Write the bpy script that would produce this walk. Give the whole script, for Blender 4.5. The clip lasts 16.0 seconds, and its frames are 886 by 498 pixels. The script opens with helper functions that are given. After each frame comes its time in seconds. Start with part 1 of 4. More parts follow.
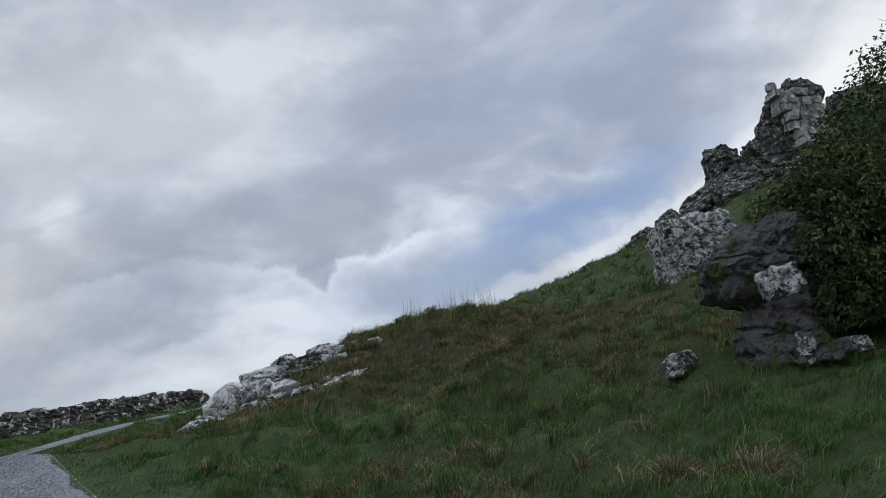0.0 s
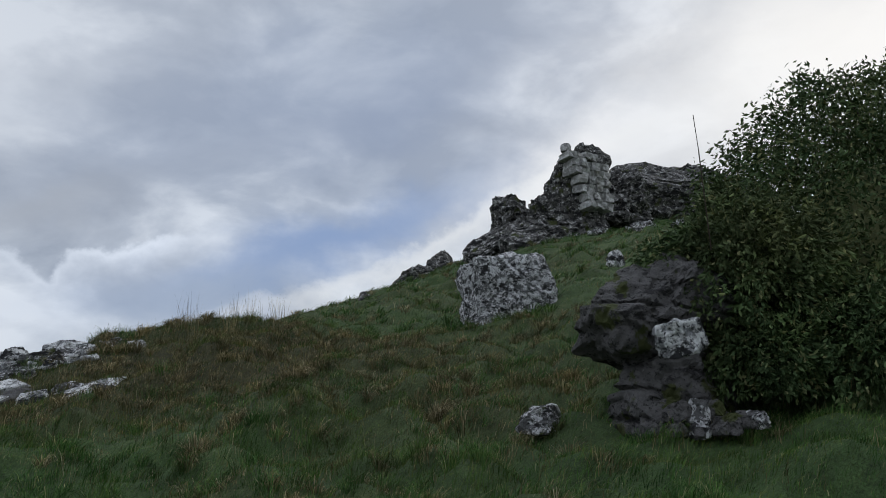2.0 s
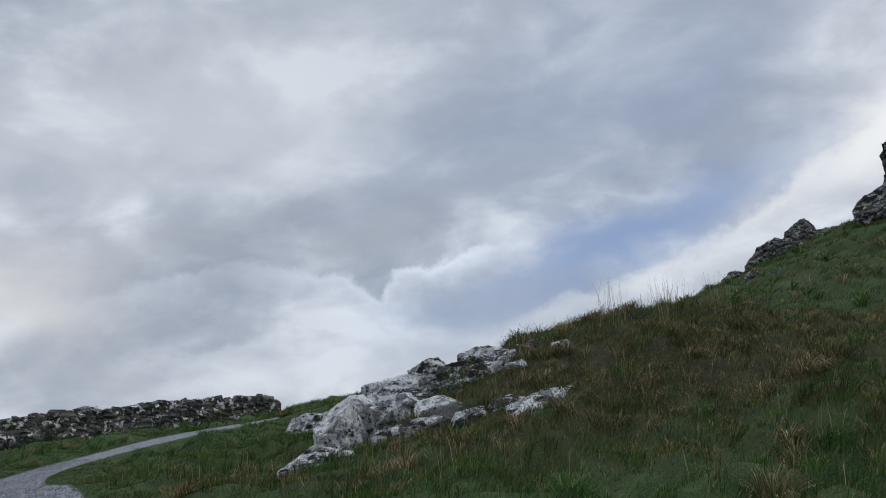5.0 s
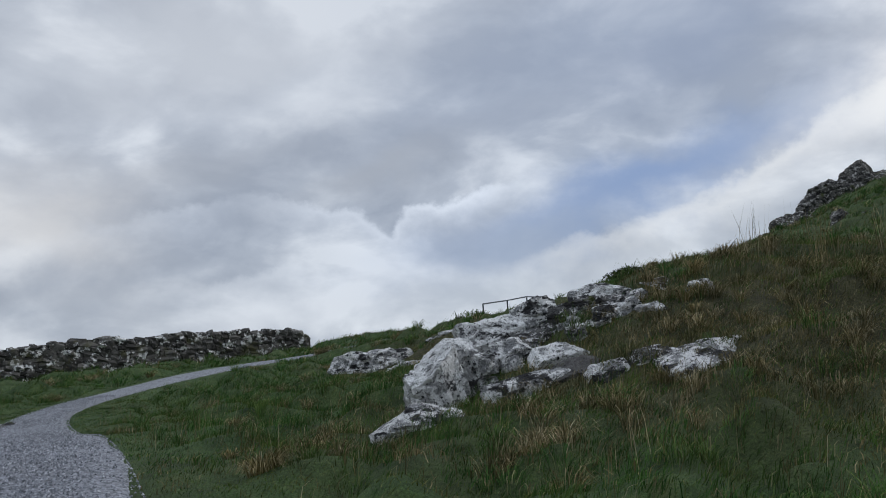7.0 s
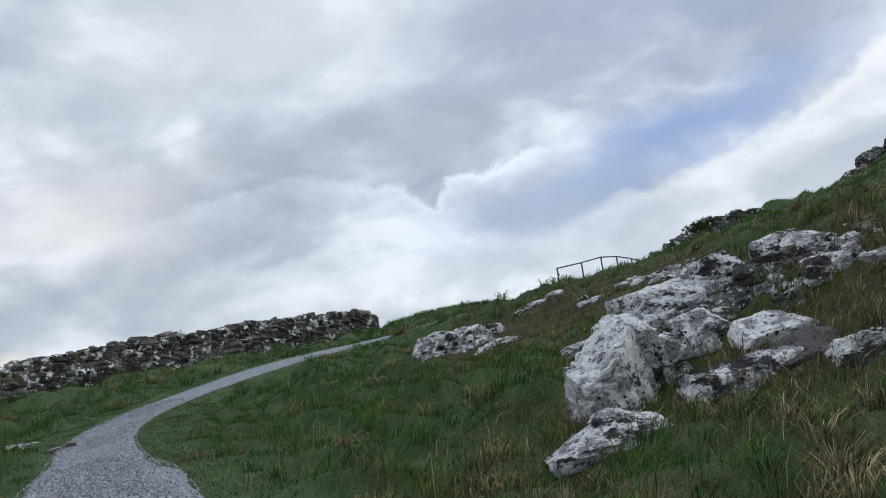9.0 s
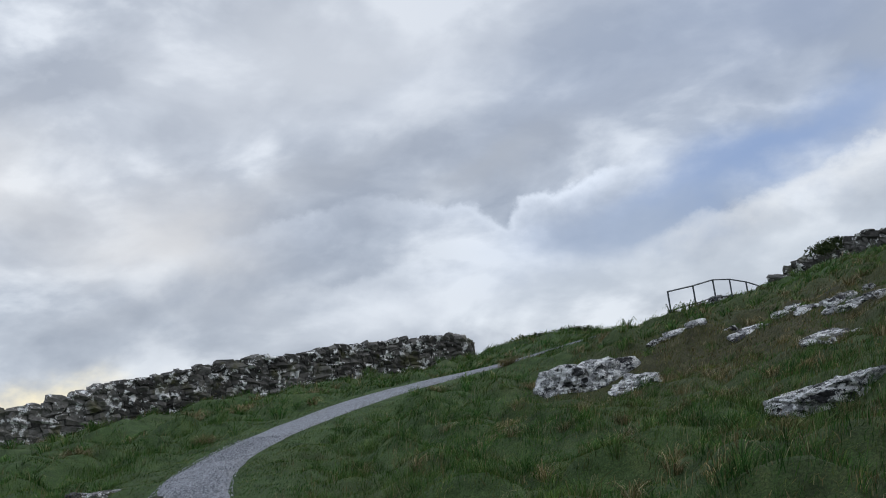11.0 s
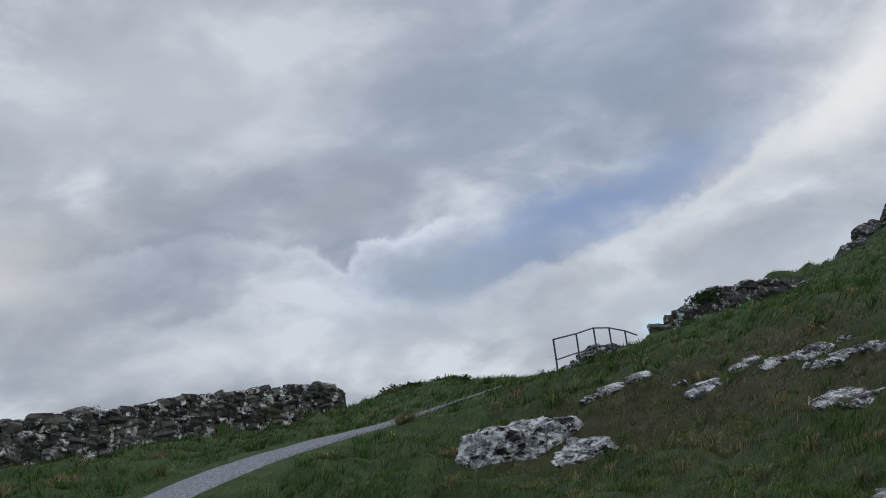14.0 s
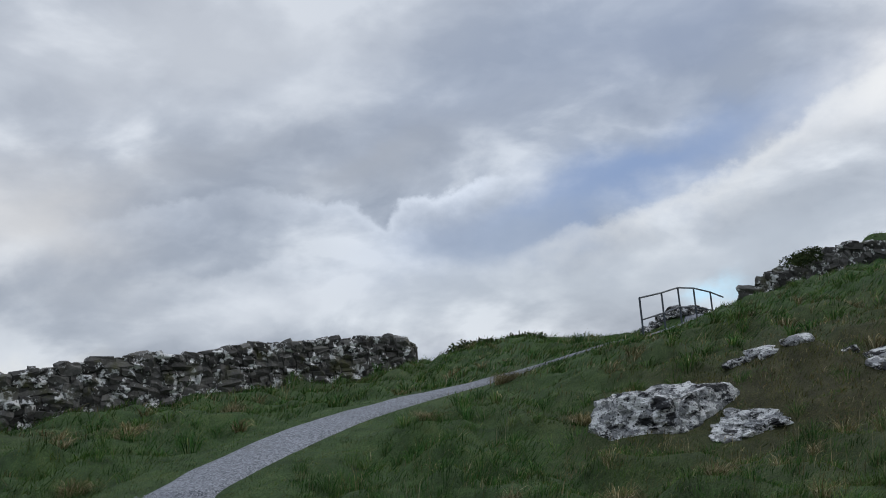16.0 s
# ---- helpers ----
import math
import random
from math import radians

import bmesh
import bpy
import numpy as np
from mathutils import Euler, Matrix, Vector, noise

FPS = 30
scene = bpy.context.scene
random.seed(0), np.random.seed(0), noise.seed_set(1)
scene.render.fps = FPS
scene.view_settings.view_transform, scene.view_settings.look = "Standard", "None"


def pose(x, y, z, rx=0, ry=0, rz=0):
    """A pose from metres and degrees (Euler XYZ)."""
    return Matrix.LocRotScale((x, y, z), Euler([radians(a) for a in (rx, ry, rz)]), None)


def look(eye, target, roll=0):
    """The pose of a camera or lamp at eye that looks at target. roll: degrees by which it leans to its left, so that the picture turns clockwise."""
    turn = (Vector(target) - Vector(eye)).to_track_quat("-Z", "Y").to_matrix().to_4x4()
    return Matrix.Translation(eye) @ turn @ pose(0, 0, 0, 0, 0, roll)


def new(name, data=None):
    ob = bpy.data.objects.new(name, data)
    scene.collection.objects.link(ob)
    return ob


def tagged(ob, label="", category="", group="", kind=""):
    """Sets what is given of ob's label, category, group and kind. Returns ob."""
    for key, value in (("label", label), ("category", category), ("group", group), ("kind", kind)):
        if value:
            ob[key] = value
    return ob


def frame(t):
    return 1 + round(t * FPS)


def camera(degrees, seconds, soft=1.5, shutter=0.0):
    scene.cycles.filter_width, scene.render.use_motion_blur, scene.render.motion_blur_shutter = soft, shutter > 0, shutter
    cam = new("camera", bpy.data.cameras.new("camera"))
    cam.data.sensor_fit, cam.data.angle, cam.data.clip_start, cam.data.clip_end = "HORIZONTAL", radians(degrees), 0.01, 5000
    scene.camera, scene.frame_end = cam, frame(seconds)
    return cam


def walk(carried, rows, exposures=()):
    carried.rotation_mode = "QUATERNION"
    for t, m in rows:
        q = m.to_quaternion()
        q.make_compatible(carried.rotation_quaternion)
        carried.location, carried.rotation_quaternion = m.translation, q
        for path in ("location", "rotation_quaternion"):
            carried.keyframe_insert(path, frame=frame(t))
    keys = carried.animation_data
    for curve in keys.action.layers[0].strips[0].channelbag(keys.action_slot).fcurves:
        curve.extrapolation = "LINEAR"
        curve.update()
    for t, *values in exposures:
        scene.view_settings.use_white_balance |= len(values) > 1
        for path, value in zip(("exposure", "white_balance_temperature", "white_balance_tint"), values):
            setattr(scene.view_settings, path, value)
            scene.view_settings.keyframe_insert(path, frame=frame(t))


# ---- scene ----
cam = camera(56.0, 16.0, 0.95)
METRES, EYE, TILT, LEAN, TURN = 18.0, 1.5, 11.0, 9.5, 0.0
ROWS = [
    (0.0, 0.0, 0.0, 0.0, 0.0, 0.0, -0.0),
    (0.5, -0.0163, 0.0248, -0.0052, -0.23, 0.08, -3.17),
    (1.0, -0.0258, 0.054, -0.0081, -10.13, 2.26, -5.31),
    (1.5, -0.0329, 0.0894, -0.0114, -14.38, 3.13, -6.22),
    (2.0, -0.043, 0.1191, -0.016, -17.16, 3.21, -8.73),
    (2.5, -0.0504, 0.1483, -0.0202, -17.37, 3.5, -6.43),
    (3.0, -0.0667, 0.1738, -0.0271, -14.67, 3.76, -6.34),
    (3.5, -0.0779, 0.2016, -0.0293, -9.39, 2.13, -4.4),
    (4.0, -0.0919, 0.2301, -0.0319, 1.1, 1.31, -1.48),
    (6.5, -0.1745, 0.3686, -0.0577, 4.8, -1.4, -3.21),
    (7.0, -0.1922, 0.3958, -0.0597, 4.67, -3.44, -4.23),
    (7.5, -0.2083, 0.425, -0.0629, 5.95, -5.17, -3.16),
    (8.0, -0.2249, 0.4522, -0.0672, 5.98, -6.14, -4.87),
    (8.5, -0.2363, 0.4777, -0.0712, 6.22, -5.81, -1.16),
    (11.0, -0.3155, 0.6051, -0.0834, 12.42, -4.27, 0.34),
    (11.5, -0.3344, 0.6308, -0.0883, 16.79, -3.84, -0.48),
    (12.0, -0.3437, 0.6527, -0.0923, 15.61, -4.51, -1.62),
    (12.5, -0.3572, 0.679, -0.0951, 9.56, -3.54, -4.44),
    (13.0, -0.3704, 0.7036, -0.0967, 1.74, -1.97, -6.24),
    (13.5, -0.3864, 0.7315, -0.1017, 1.47, -1.28, -3.8),
    (14.0, -0.4036, 0.756, -0.107, 1.48, -0.99, -2.23),
    (14.5, -0.4214, 0.7837, -0.1158, 5.18, -1.83, 0.31),
    (15.0, -0.4431, 0.8061, -0.1228, 9.69, -3.75, -1.23),
    (15.5, -0.4541, 0.8273, -0.128, 7.62, -5.46, -2.38),
    (16.0, -0.4703, 0.8578, -0.1331, 4.29, -3.95, -3.82),
]
walk(cam, [(t, pose(0, 0, EYE, TILT, LEAN, TURN) @ pose(METRES * x, METRES * y, METRES * z, 90 + pitch, roll, yaw)) for t, x, y, z, yaw, pitch, roll in ROWS],
     [(0.0, 0.05), (0.5, 0.1), (1.0, -0.02), (2.0, 0.0), (2.7, 0.1), (3.5, -0.05), (4.0, 0.05), (6.5, -0.1), (7.5, 0.15), (8.0, 0.2), (8.6, 0.3), (10.8, 0.15), (12.0, 0.08), (12.6, 0.05), (13.1, -0.18), (14.2, -0.13), (15.0, -0.1), (16.0, 0.0)])

# ---- light and sky ----
SUN_AZ, SUN_EL = radians(62), radians(30)      # clockwise from +y
sun = new("sun", bpy.data.lights.new("sun", "SUN"))
sun.data.energy, sun.data.angle, sun.data.color = 0.7, radians(25), (1.0, 0.95, 0.88)
sun.matrix_world = look((60 * math.sin(SUN_AZ), 60 * math.cos(SUN_AZ), 40), (0, 0, 0))

world = bpy.data.worlds.new("overcast_sky")
scene.world = world
world.use_nodes = True
wt = world.node_tree


def wn(kind, **inputs):
    n = wt.nodes.new(kind)
    for k, v in inputs.items():
        n.inputs[k].default_value = v
    return n


def wmath(op, a, b=None):
    n = wt.nodes.new("ShaderNodeMath")
    n.operation = op
    for i, v in enumerate((a, b)):
        if v is None:
            continue
        if isinstance(v, (int, float)):
            n.inputs[i].default_value = v
        else:
            wt.links.new(v, n.inputs[i])
    return n.outputs[0]


def wmix(fac, a, b):
    n = wt.nodes.new("ShaderNodeMix")
    n.data_type = "RGBA"
    for sock, v in ((n.inputs[0], fac), (n.inputs[6], a), (n.inputs[7], b)):
        if isinstance(v, (int, float)):
            sock.default_value = v
        elif isinstance(v, tuple):
            sock.default_value = (*v, 1)
        else:
            wt.links.new(v, sock)
    return n.outputs[2]


def build_sky():
    for n in list(wt.nodes):
        wt.nodes.remove(n)
    coord = wn("ShaderNodeTexCoord").outputs["Generated"]
    split = wn("ShaderNodeSeparateXYZ")
    wt.links.new(coord, split.inputs[0])
    x, y, z = split.outputs
    az0 = wmath("MULTIPLY", wmath("ARCTAN2", x, y), 180 / math.pi)
    el0 = wmath("MULTIPLY", wmath("ARCSINE", z), 180 / math.pi)

    def puffs(scale, sx, sz, detail, rough, dist=0.0):
        m = wt.nodes.new("ShaderNodeMapping")
        m.inputs["Rotation"].default_value = (0, radians(-22), 0)
        m.inputs["Scale"].default_value = (sx, 1, sz)
        wt.links.new(coord, m.inputs["Vector"])
        n = wn("ShaderNodeTexNoise", Scale=scale, Detail=detail, Roughness=rough, Distortion=dist)
        wt.links.new(m.outputs[0], n.inputs["Vector"])
        return n.outputs["Fac"]

    w1, w2 = puffs(8.0, 1, 1.5, 6, 0.55), puffs(9.3, 1.1, 1.6, 6, 0.55)
    az = wmath("ADD", az0, wmath("MULTIPLY", wmath("SUBTRACT", w1, 0.5), 9.0))
    el = wmath("ADD", el0, wmath("MULTIPLY", wmath("SUBTRACT", w2, 0.5), 5.5))
    # broad cloud deck
    deck = puffs(6.2, 1.0, 1.9, 9, 0.52, 0.2)
    ramp = wt.nodes.new("ShaderNodeValToRGB")
    ramp.color_ramp.elements[0].position, ramp.color_ramp.elements[0].color = 0.38, (0.33, 0.365, 0.43, 1)
    ramp.color_ramp.elements[1].position, ramp.color_ramp.elements[1].color = 0.63, (0.78, 0.805, 0.84, 1)
    mid = ramp.color_ramp.elements.new(0.5)
    mid.color = (0.475, 0.51, 0.57, 1)
    wt.links.new(deck, ramp.inputs[0])
    colour = ramp.outputs[0]
    white, blue, slate, warm = (0.86, 0.9, 0.97), (0.245, 0.335, 0.53), (0.32, 0.35, 0.41), (0.92, 0.9, 0.86)

    def bank(colour, ba, be, length, tall, slope, col, strength):
        """A soft patch: azimuth, elevation, half length, half height, slope, colour, strength."""
        c, s = math.cos(radians(slope)), math.sin(radians(slope))
        da, de = wmath("SUBTRACT", az, float(ba)), wmath("SUBTRACT", el, float(be))
        u = wmath("ADD", wmath("MULTIPLY", da, c / length), wmath("MULTIPLY", de, s / length))
        v = wmath("ADD", wmath("MULTIPLY", da, -s / tall), wmath("MULTIPLY", de, c / tall))
        r2 = wmath("ADD", wmath("MULTIPLY", u, u), wmath("MULTIPLY", v, v))
        g = wmath("MULTIPLY", wmath("POWER", math.e, wmath("MULTIPLY", r2, -1.0)), strength)
        return wmix(g, colour, col)

    fray = wmath("MULTIPLY", wmath("SUBTRACT", puffs(16.0, 1, 1.2, 7, 0.6), 0.5), 4.6)
    sway = wmath("MULTIPLY", wmath("SUBTRACT", puffs(13.0, 1, 1.3, 4, 0.5), 0.5), 4.0)

    def shelf(colour, line, soft, fade, col):
        """Light below the ragged lower edge of a cloud: line holds azimuth, elevation, strength; soft and fade in degrees."""
        lo, hi = line[0][0], line[-1][0]
        place = wmath("DIVIDE", wmath("SUBTRACT", wmath("ADD", az0, sway), lo), hi - lo)
        r = wt.nodes.new("ShaderNodeValToRGB")
        r.color_ramp.interpolation = "B_SPLINE" if soft > 0.8 else "LINEAR"
        while len(r.color_ramp.elements) < len(line):
            r.color_ramp.elements.new(0.5)
        for e, (a, h, k) in zip(r.color_ramp.elements, line):
            e.position, e.color = (a - lo) / (hi - lo), (h / 40, k, 0, 1)
        wt.links.new(place, r.inputs[0])
        sp = wt.nodes.new("ShaderNodeSeparateColor")
        wt.links.new(r.outputs[0], sp.inputs[0])
        under = wmath("SUBTRACT", wmath("ADD", wmath("MULTIPLY", sp.outputs[0], 40.0), fray), el0)
        edge = wt.nodes.new("ShaderNodeMapRange")
        edge.interpolation_type = "SMOOTHSTEP"
        edge.inputs["From Min"].default_value, edge.inputs["From Max"].default_value = -soft * 0.3, soft
        wt.links.new(under, edge.inputs["Value"])
        decay = wmath("POWER", math.e, wmath("MULTIPLY", wmath("MAXIMUM", under, 0.0), -1.0 / fade))
        return wmix(wmath("MULTIPLY", wmath("MULTIPLY", edge.outputs[0], decay), sp.outputs[1]), colour, col)

    for b in [
        (12, 22, 22, 6.0, 10, (0.33, 0.38, 0.48), 0.72),
        (0, 29.5, 40, 3.2, 0, (0.4, 0.435, 0.49), 0.5),
        (-13, 21.5, 13, 2.6, 12, (0.7, 0.72, 0.75), 0.4),
        (14, 19.5, 7, 2.2, 14, (0.27, 0.32, 0.43), 0.6),
        (2, 17.2, 9, 1.5, 12, (0.37, 0.41, 0.49), 0.5),
        (-20, 23, 16, 6.0, 10, (0.7, 0.71, 0.73), 0.6),
        (-11, 18.3, 4.5, 1.6, 12, (0.72, 0.74, 0.77), 0.55),
        (-20, 14.0, 9, 1.7, 12, (0.39, 0.41, 0.45), 0.6),
        (-7, 13.8, 7, 1.6, 14, (0.39, 0.41, 0.45), 0.75),
        (-25, 6.2, 11, 2.6, 6, slate, 0.7),
        (-30, 11, 6, 3.4, 0, (0.76, 0.73, 0.7), 0.7),
        (-41, 14.5, 6, 4.0, 0, (0.85, 0.82, 0.78), 0.6),
        (11.5, 11.4, 14, 2.3, 15, blue, 0.95),
        (3, 8.2, 6, 1.5, 12, (0.33, 0.39, 0.5), 0.7),
        (16, 5.2, 13, 2.0, 10, (0.5, 0.54, 0.6), 0.75),
        (0, 4.8, 8, 1.6, 6, (0.5, 0.54, 0.6), 0.6),
        (46, 20, 15, 9.0, 10, (1.0, 0.95, 0.88), 0.92),
        (29, 15.6, 7, 2.4, 24, (1.0, 0.97, 0.93), 0.85),
        (-14, 4.4, 8, 1.3, 6, (0.7, 0.72, 0.76), 0.6),
        (-40, 1.4, 9, 0.9, 0, (1.0, 0.88, 0.62), 0.95),
        (15.6, 2.8, 1.5, 0.8, 20, (0.55, 0.83, 1.0), 0.9),
    ]:
        colour = bank(colour, *b)
    # pale light breaking out below the cloud edges
    colour = shelf(colour, [(-30, 10.5, 0.0), (-20, 12.0, 0.35), (-17, 12.4, 0.12), (-12, 12.4, 0.5), (-9.5, 11.6, 0.6), (-6.6, 9.9, 0.7), (-3.2, 11.6, 1.0), (-0.6, 12.7, 1.0), (3.0, 13.0, 0.3), (7, 13.2, 0.0)], 0.7, 1.7, white)
    colour = shelf(colour, [(-28, 5.5, 0.0), (-20, 6.8, 0.35), (-13, 7.6, 0.6), (-8, 8.0, 0.25), (-3, 7.2, 0.0)], 0.9, 1.7, (0.78, 0.81, 0.86))
    colour = shelf(colour, [(0, 6.8, 0.0), (5, 8.0, 0.5), (11, 9.0, 0.8), (17, 10.6, 0.85), (24, 14.6, 0.95), (32, 18.0, 0.8), (40, 20, 0.0)], 1.1, 1.8, warm)
    cool = wt.nodes.new("ShaderNodeMix")
    cool.data_type, cool.blend_type = "RGBA", "MULTIPLY"
    cool.inputs[0].default_value, cool.inputs[7].default_value = 1.0, (0.965, 1.0, 1.05, 1)
    wt.links.new(colour, cool.inputs[6])
    colour = cool.outputs[2]
    sky = wt.nodes.new("ShaderNodeTexSky")
    sky.sky_type, sky.sun_disc = "NISHITA", False
    sky.sun_elevation, sky.sun_rotation = SUN_EL, SUN_AZ
    thin = wmix(0.1, (0, 0, 0), sky.outputs[0])
    colour = wmix(0.93, thin, colour)
    # an overcast sky is brightest overhead
    lift = wt.nodes.new("ShaderNodeMapRange")
    lift.interpolation_type = "SMOOTHSTEP"
    for k, v in (("From Min", 28.0), ("From Max", 70.0), ("To Min", 1.0), ("To Max", 2.5)):
        lift.inputs[k].default_value = v
    wt.links.new(el0, lift.inputs["Value"])
    bg = wn("ShaderNodeBackground")
    wt.links.new(lift.outputs[0], bg.inputs["Strength"])
    wt.links.new(colour, bg.inputs["Color"])
    out = wt.nodes.new("ShaderNodeOutputWorld")
    wt.links.new(bg.outputs[0], out.inputs[0])


build_sky()


# ---- materials ----
def material(name, rough=0.9):
    m = bpy.data.materials.new(name)
    m.use_nodes = True
    b = m.node_tree.nodes["Principled BSDF"]
    b.inputs["Roughness"].default_value = rough
    b.inputs["Specular IOR Level"].default_value = 0.25
    return m, m.node_tree, b


def tex_noise(t, scale, detail=6.0, rough=0.6, where="Object", offset=0.0, stretch=(1, 1, 1)):
    if where == "World":
        src = t.nodes.new("ShaderNodeNewGeometry").outputs["Position"]
    else:
        src = t.nodes.new("ShaderNodeTexCoord").outputs[where]
    mp = t.nodes.new("ShaderNodeMapping")
    mp.inputs["Location"].default_value = (offset, offset * 0.7, offset * 1.3)
    mp.inputs["Scale"].default_value = stretch
    t.links.new(src, mp.inputs[0])
    n = t.nodes.new("ShaderNodeTexNoise")
    n.inputs["Scale"].default_value, n.inputs["Detail"].default_value, n.inputs["Roughness"].default_value = scale, detail, rough
    t.links.new(mp.outputs[0], n.inputs["Vector"])
    return n.outputs["Fac"]


def ramp_of(t, fac, stops):
    r = t.nodes.new("ShaderNodeValToRGB")
    while len(r.color_ramp.elements) < len(stops):
        r.color_ramp.elements.new(0.5)
    for e, (p, c) in zip(r.color_ramp.elements, stops):
        e.position = p
        e.color = (*c, 1) if isinstance(c, tuple) else (c, c, c, 1)
    t.links.new(fac, r.inputs[0])
    return r.outputs[0]


def mix_of(t, fac, a, b):
    n = t.nodes.new("ShaderNodeMix")
    n.data_type = "RGBA"
    for sock, v in ((n.inputs[0], fac), (n.inputs[6], a), (n.inputs[7], b)):
        if isinstance(v, (int, float)):
            sock.default_value = v
        elif isinstance(v, tuple):
            sock.default_value = (*v, 1)
        else:
            t.links.new(v, sock)
    return n.outputs[2]


def bump_of(t, b, height, strength, distance):
    n = t.nodes.new("ShaderNodeBump")
    n.inputs["Strength"].default_value, n.inputs["Distance"].default_value = strength, distance
    t.links.new(height, n.inputs["Height"])
    t.links.new(n.outputs[0], b.inputs["Normal"])


def rock_material(name, dark, mid, lichen, low, high, gloom, moss=0.0, scale=1.0):
    """Weathered limestone: grey stone, pale lichen crust above the noise level low, blackened zones below the level gloom, black specks, a little moss."""
    m, t, b = material(name, 0.92)
    base = ramp_of(t, tex_noise(t, 11 * scale, 8, 0.7, "World"), [(0.35, tuple(c * 0.6 for c in mid)), (0.65, mid)])
    crust = ramp_of(t, tex_noise(t, 7 * scale, 10, 0.75, "World", 11), [(low, 0.0), (high, 1.0)])
    tint = ramp_of(t, tex_noise(t, 40 * scale, 5, 0.65, "World", 3), [(0.3, tuple(c * 0.7 for c in lichen)), (0.65, lichen)])
    col = mix_of(t, crust, base, tint)
    zone = ramp_of(t, tex_noise(t, 3.2 * scale, 9, 0.72, "World", 19, (1, 1, 1.8)), [(gloom, 1.0), (gloom + 0.035, 0.0)])
    col = mix_of(t, zone, col, dark)
    specks = ramp_of(t, tex_noise(t, 27 * scale, 6, 0.7, "World", 7), [(0.39, 1.0), (0.43, 0.0)])
    col = mix_of(t, specks, col, tuple(c * 0.7 for c in dark))
    if moss:
        green = ramp_of(t, tex_noise(t, 2.2 * scale, 6, 0.65, "World", 23), [(0.62 - moss * 0.3, 0.0), (0.66 - moss * 0.3, 1.0)])
        col = mix_of(t, green, col, (0.05, 0.058, 0.018))
    t.links.new(col, b.inputs["Base Color"])
    h = t.nodes.new("ShaderNodeMath")
    h.operation = "ADD"
    t.links.new(tex_noise(t, 18 * scale, 9, 0.75, "World", 5), h.inputs[0])
    t.links.new(crust, h.inputs[1])
    bump_of(t, b, h.outputs[0], 0.9, 0.045)
    return m


PALE = rock_material("pale_limestone", (0.03, 0.03, 0.032), (0.31, 0.315, 0.32), (0.74, 0.74, 0.73), 0.47, 0.495, 0.44)
PATCHY = rock_material("patchy_limestone", (0.03, 0.029, 0.029), (0.15, 0.148, 0.146), (0.7, 0.7, 0.7), 0.5, 0.525, 0.455, 0.08, 1.3)
DARK = rock_material("dark_rock", (0.026, 0.025, 0.025), (0.12, 0.115, 0.112), (0.36, 0.355, 0.345), 0.64, 0.68, 0.42, 0.14)
SPOTTED = rock_material("spotted_boulder", (0.035, 0.034, 0.034), (0.19, 0.19, 0.19), (0.74, 0.74, 0.74), 0.48, 0.505, 0.43, 0.0, 1.5)
WHITE = rock_material("white_limestone", (0.05, 0.05, 0.052), (0.4, 0.4, 0.4), (0.76, 0.76, 0.75), 0.42, 0.46, 0.385)
CRAG = rock_material("crag_rock", (0.016, 0.0155, 0.015), (0.13, 0.125, 0.118), (0.55, 0.54, 0.52), 0.525, 0.56, 0.465, 0.12, 0.8)


def stone_material(name, dark, light, lichen, low, high):
    """Wall stones: every stone its own grey, with lichen blotches."""
    m, t, b = material(name, 0.92)
    info = t.nodes.new("ShaderNodeObjectInfo").outputs["Random"]
    tone = ramp_of(t, info, [(0.0, dark), (0.6, tuple((p + q) / 2 for p, q in zip(dark, light))), (1.0, light)])
    grain = ramp_of(t, tex_noise(t, 13, 6, 0.7, "World"), [(0.3, 0.55), (0.7, 1.25)])
    n = t.nodes.new("ShaderNodeMix")
    n.data_type, n.blend_type = "RGBA", "MULTIPLY"
    n.inputs[0].default_value = 1
    t.links.new(tone, n.inputs[6])
    t.links.new(grain, n.inputs[7])
    crust = ramp_of(t, tex_noise(t, 3.4, 8, 0.72, "World", 4), [(low, 0.0), (high, 1.0)])
    col = mix_of(t, crust, n.outputs[2], lichen)
    moss = ramp_of(t, tex_noise(t, 1.7, 6, 0.6, "World", 31), [(0.55, 0.0), (0.68, 0.8)])
    col = mix_of(t, moss, col, (0.07, 0.07, 0.03))
    t.links.new(col, b.inputs["Base Color"])
    bump_of(t, b, tex_noise(t, 22, 8, 0.7, "World", 5), 0.6, 0.03)
    return m


WALLSTONE = stone_material("wall_stone", (0.034, 0.032, 0.03), (0.15, 0.143, 0.133), (0.62, 0.62, 0.61), 0.545, 0.575)
MASONRY = stone_material("hewn_stone", (0.2, 0.195, 0.185), (0.42, 0.41, 0.39), (0.6, 0.6, 0.58), 0.5, 0.64)


def plain(name, a, c, scale, rough=0.85, where="World", strength=0.4, dist=0.02):
    m, t, b = material(name, rough)
    t.links.new(ramp_of(t, tex_noise(t, scale, 6, 0.65, where), [(0.3, a), (0.7, c)]), b.inputs["Base Color"])
    bump_of(t, b, tex_noise(t, scale * 3, 6, 0.7, where, 9), strength, dist)
    return m


CORE = plain("wall_core", (0.03, 0.028, 0.026), (0.09, 0.085, 0.078), 14)
STEEL = plain("grey_painted_steel", (0.05, 0.06, 0.075), (0.075, 0.085, 0.1), 30, 0.55)
BARK = plain("bark", (0.03, 0.022, 0.015), (0.06, 0.045, 0.03), 12)


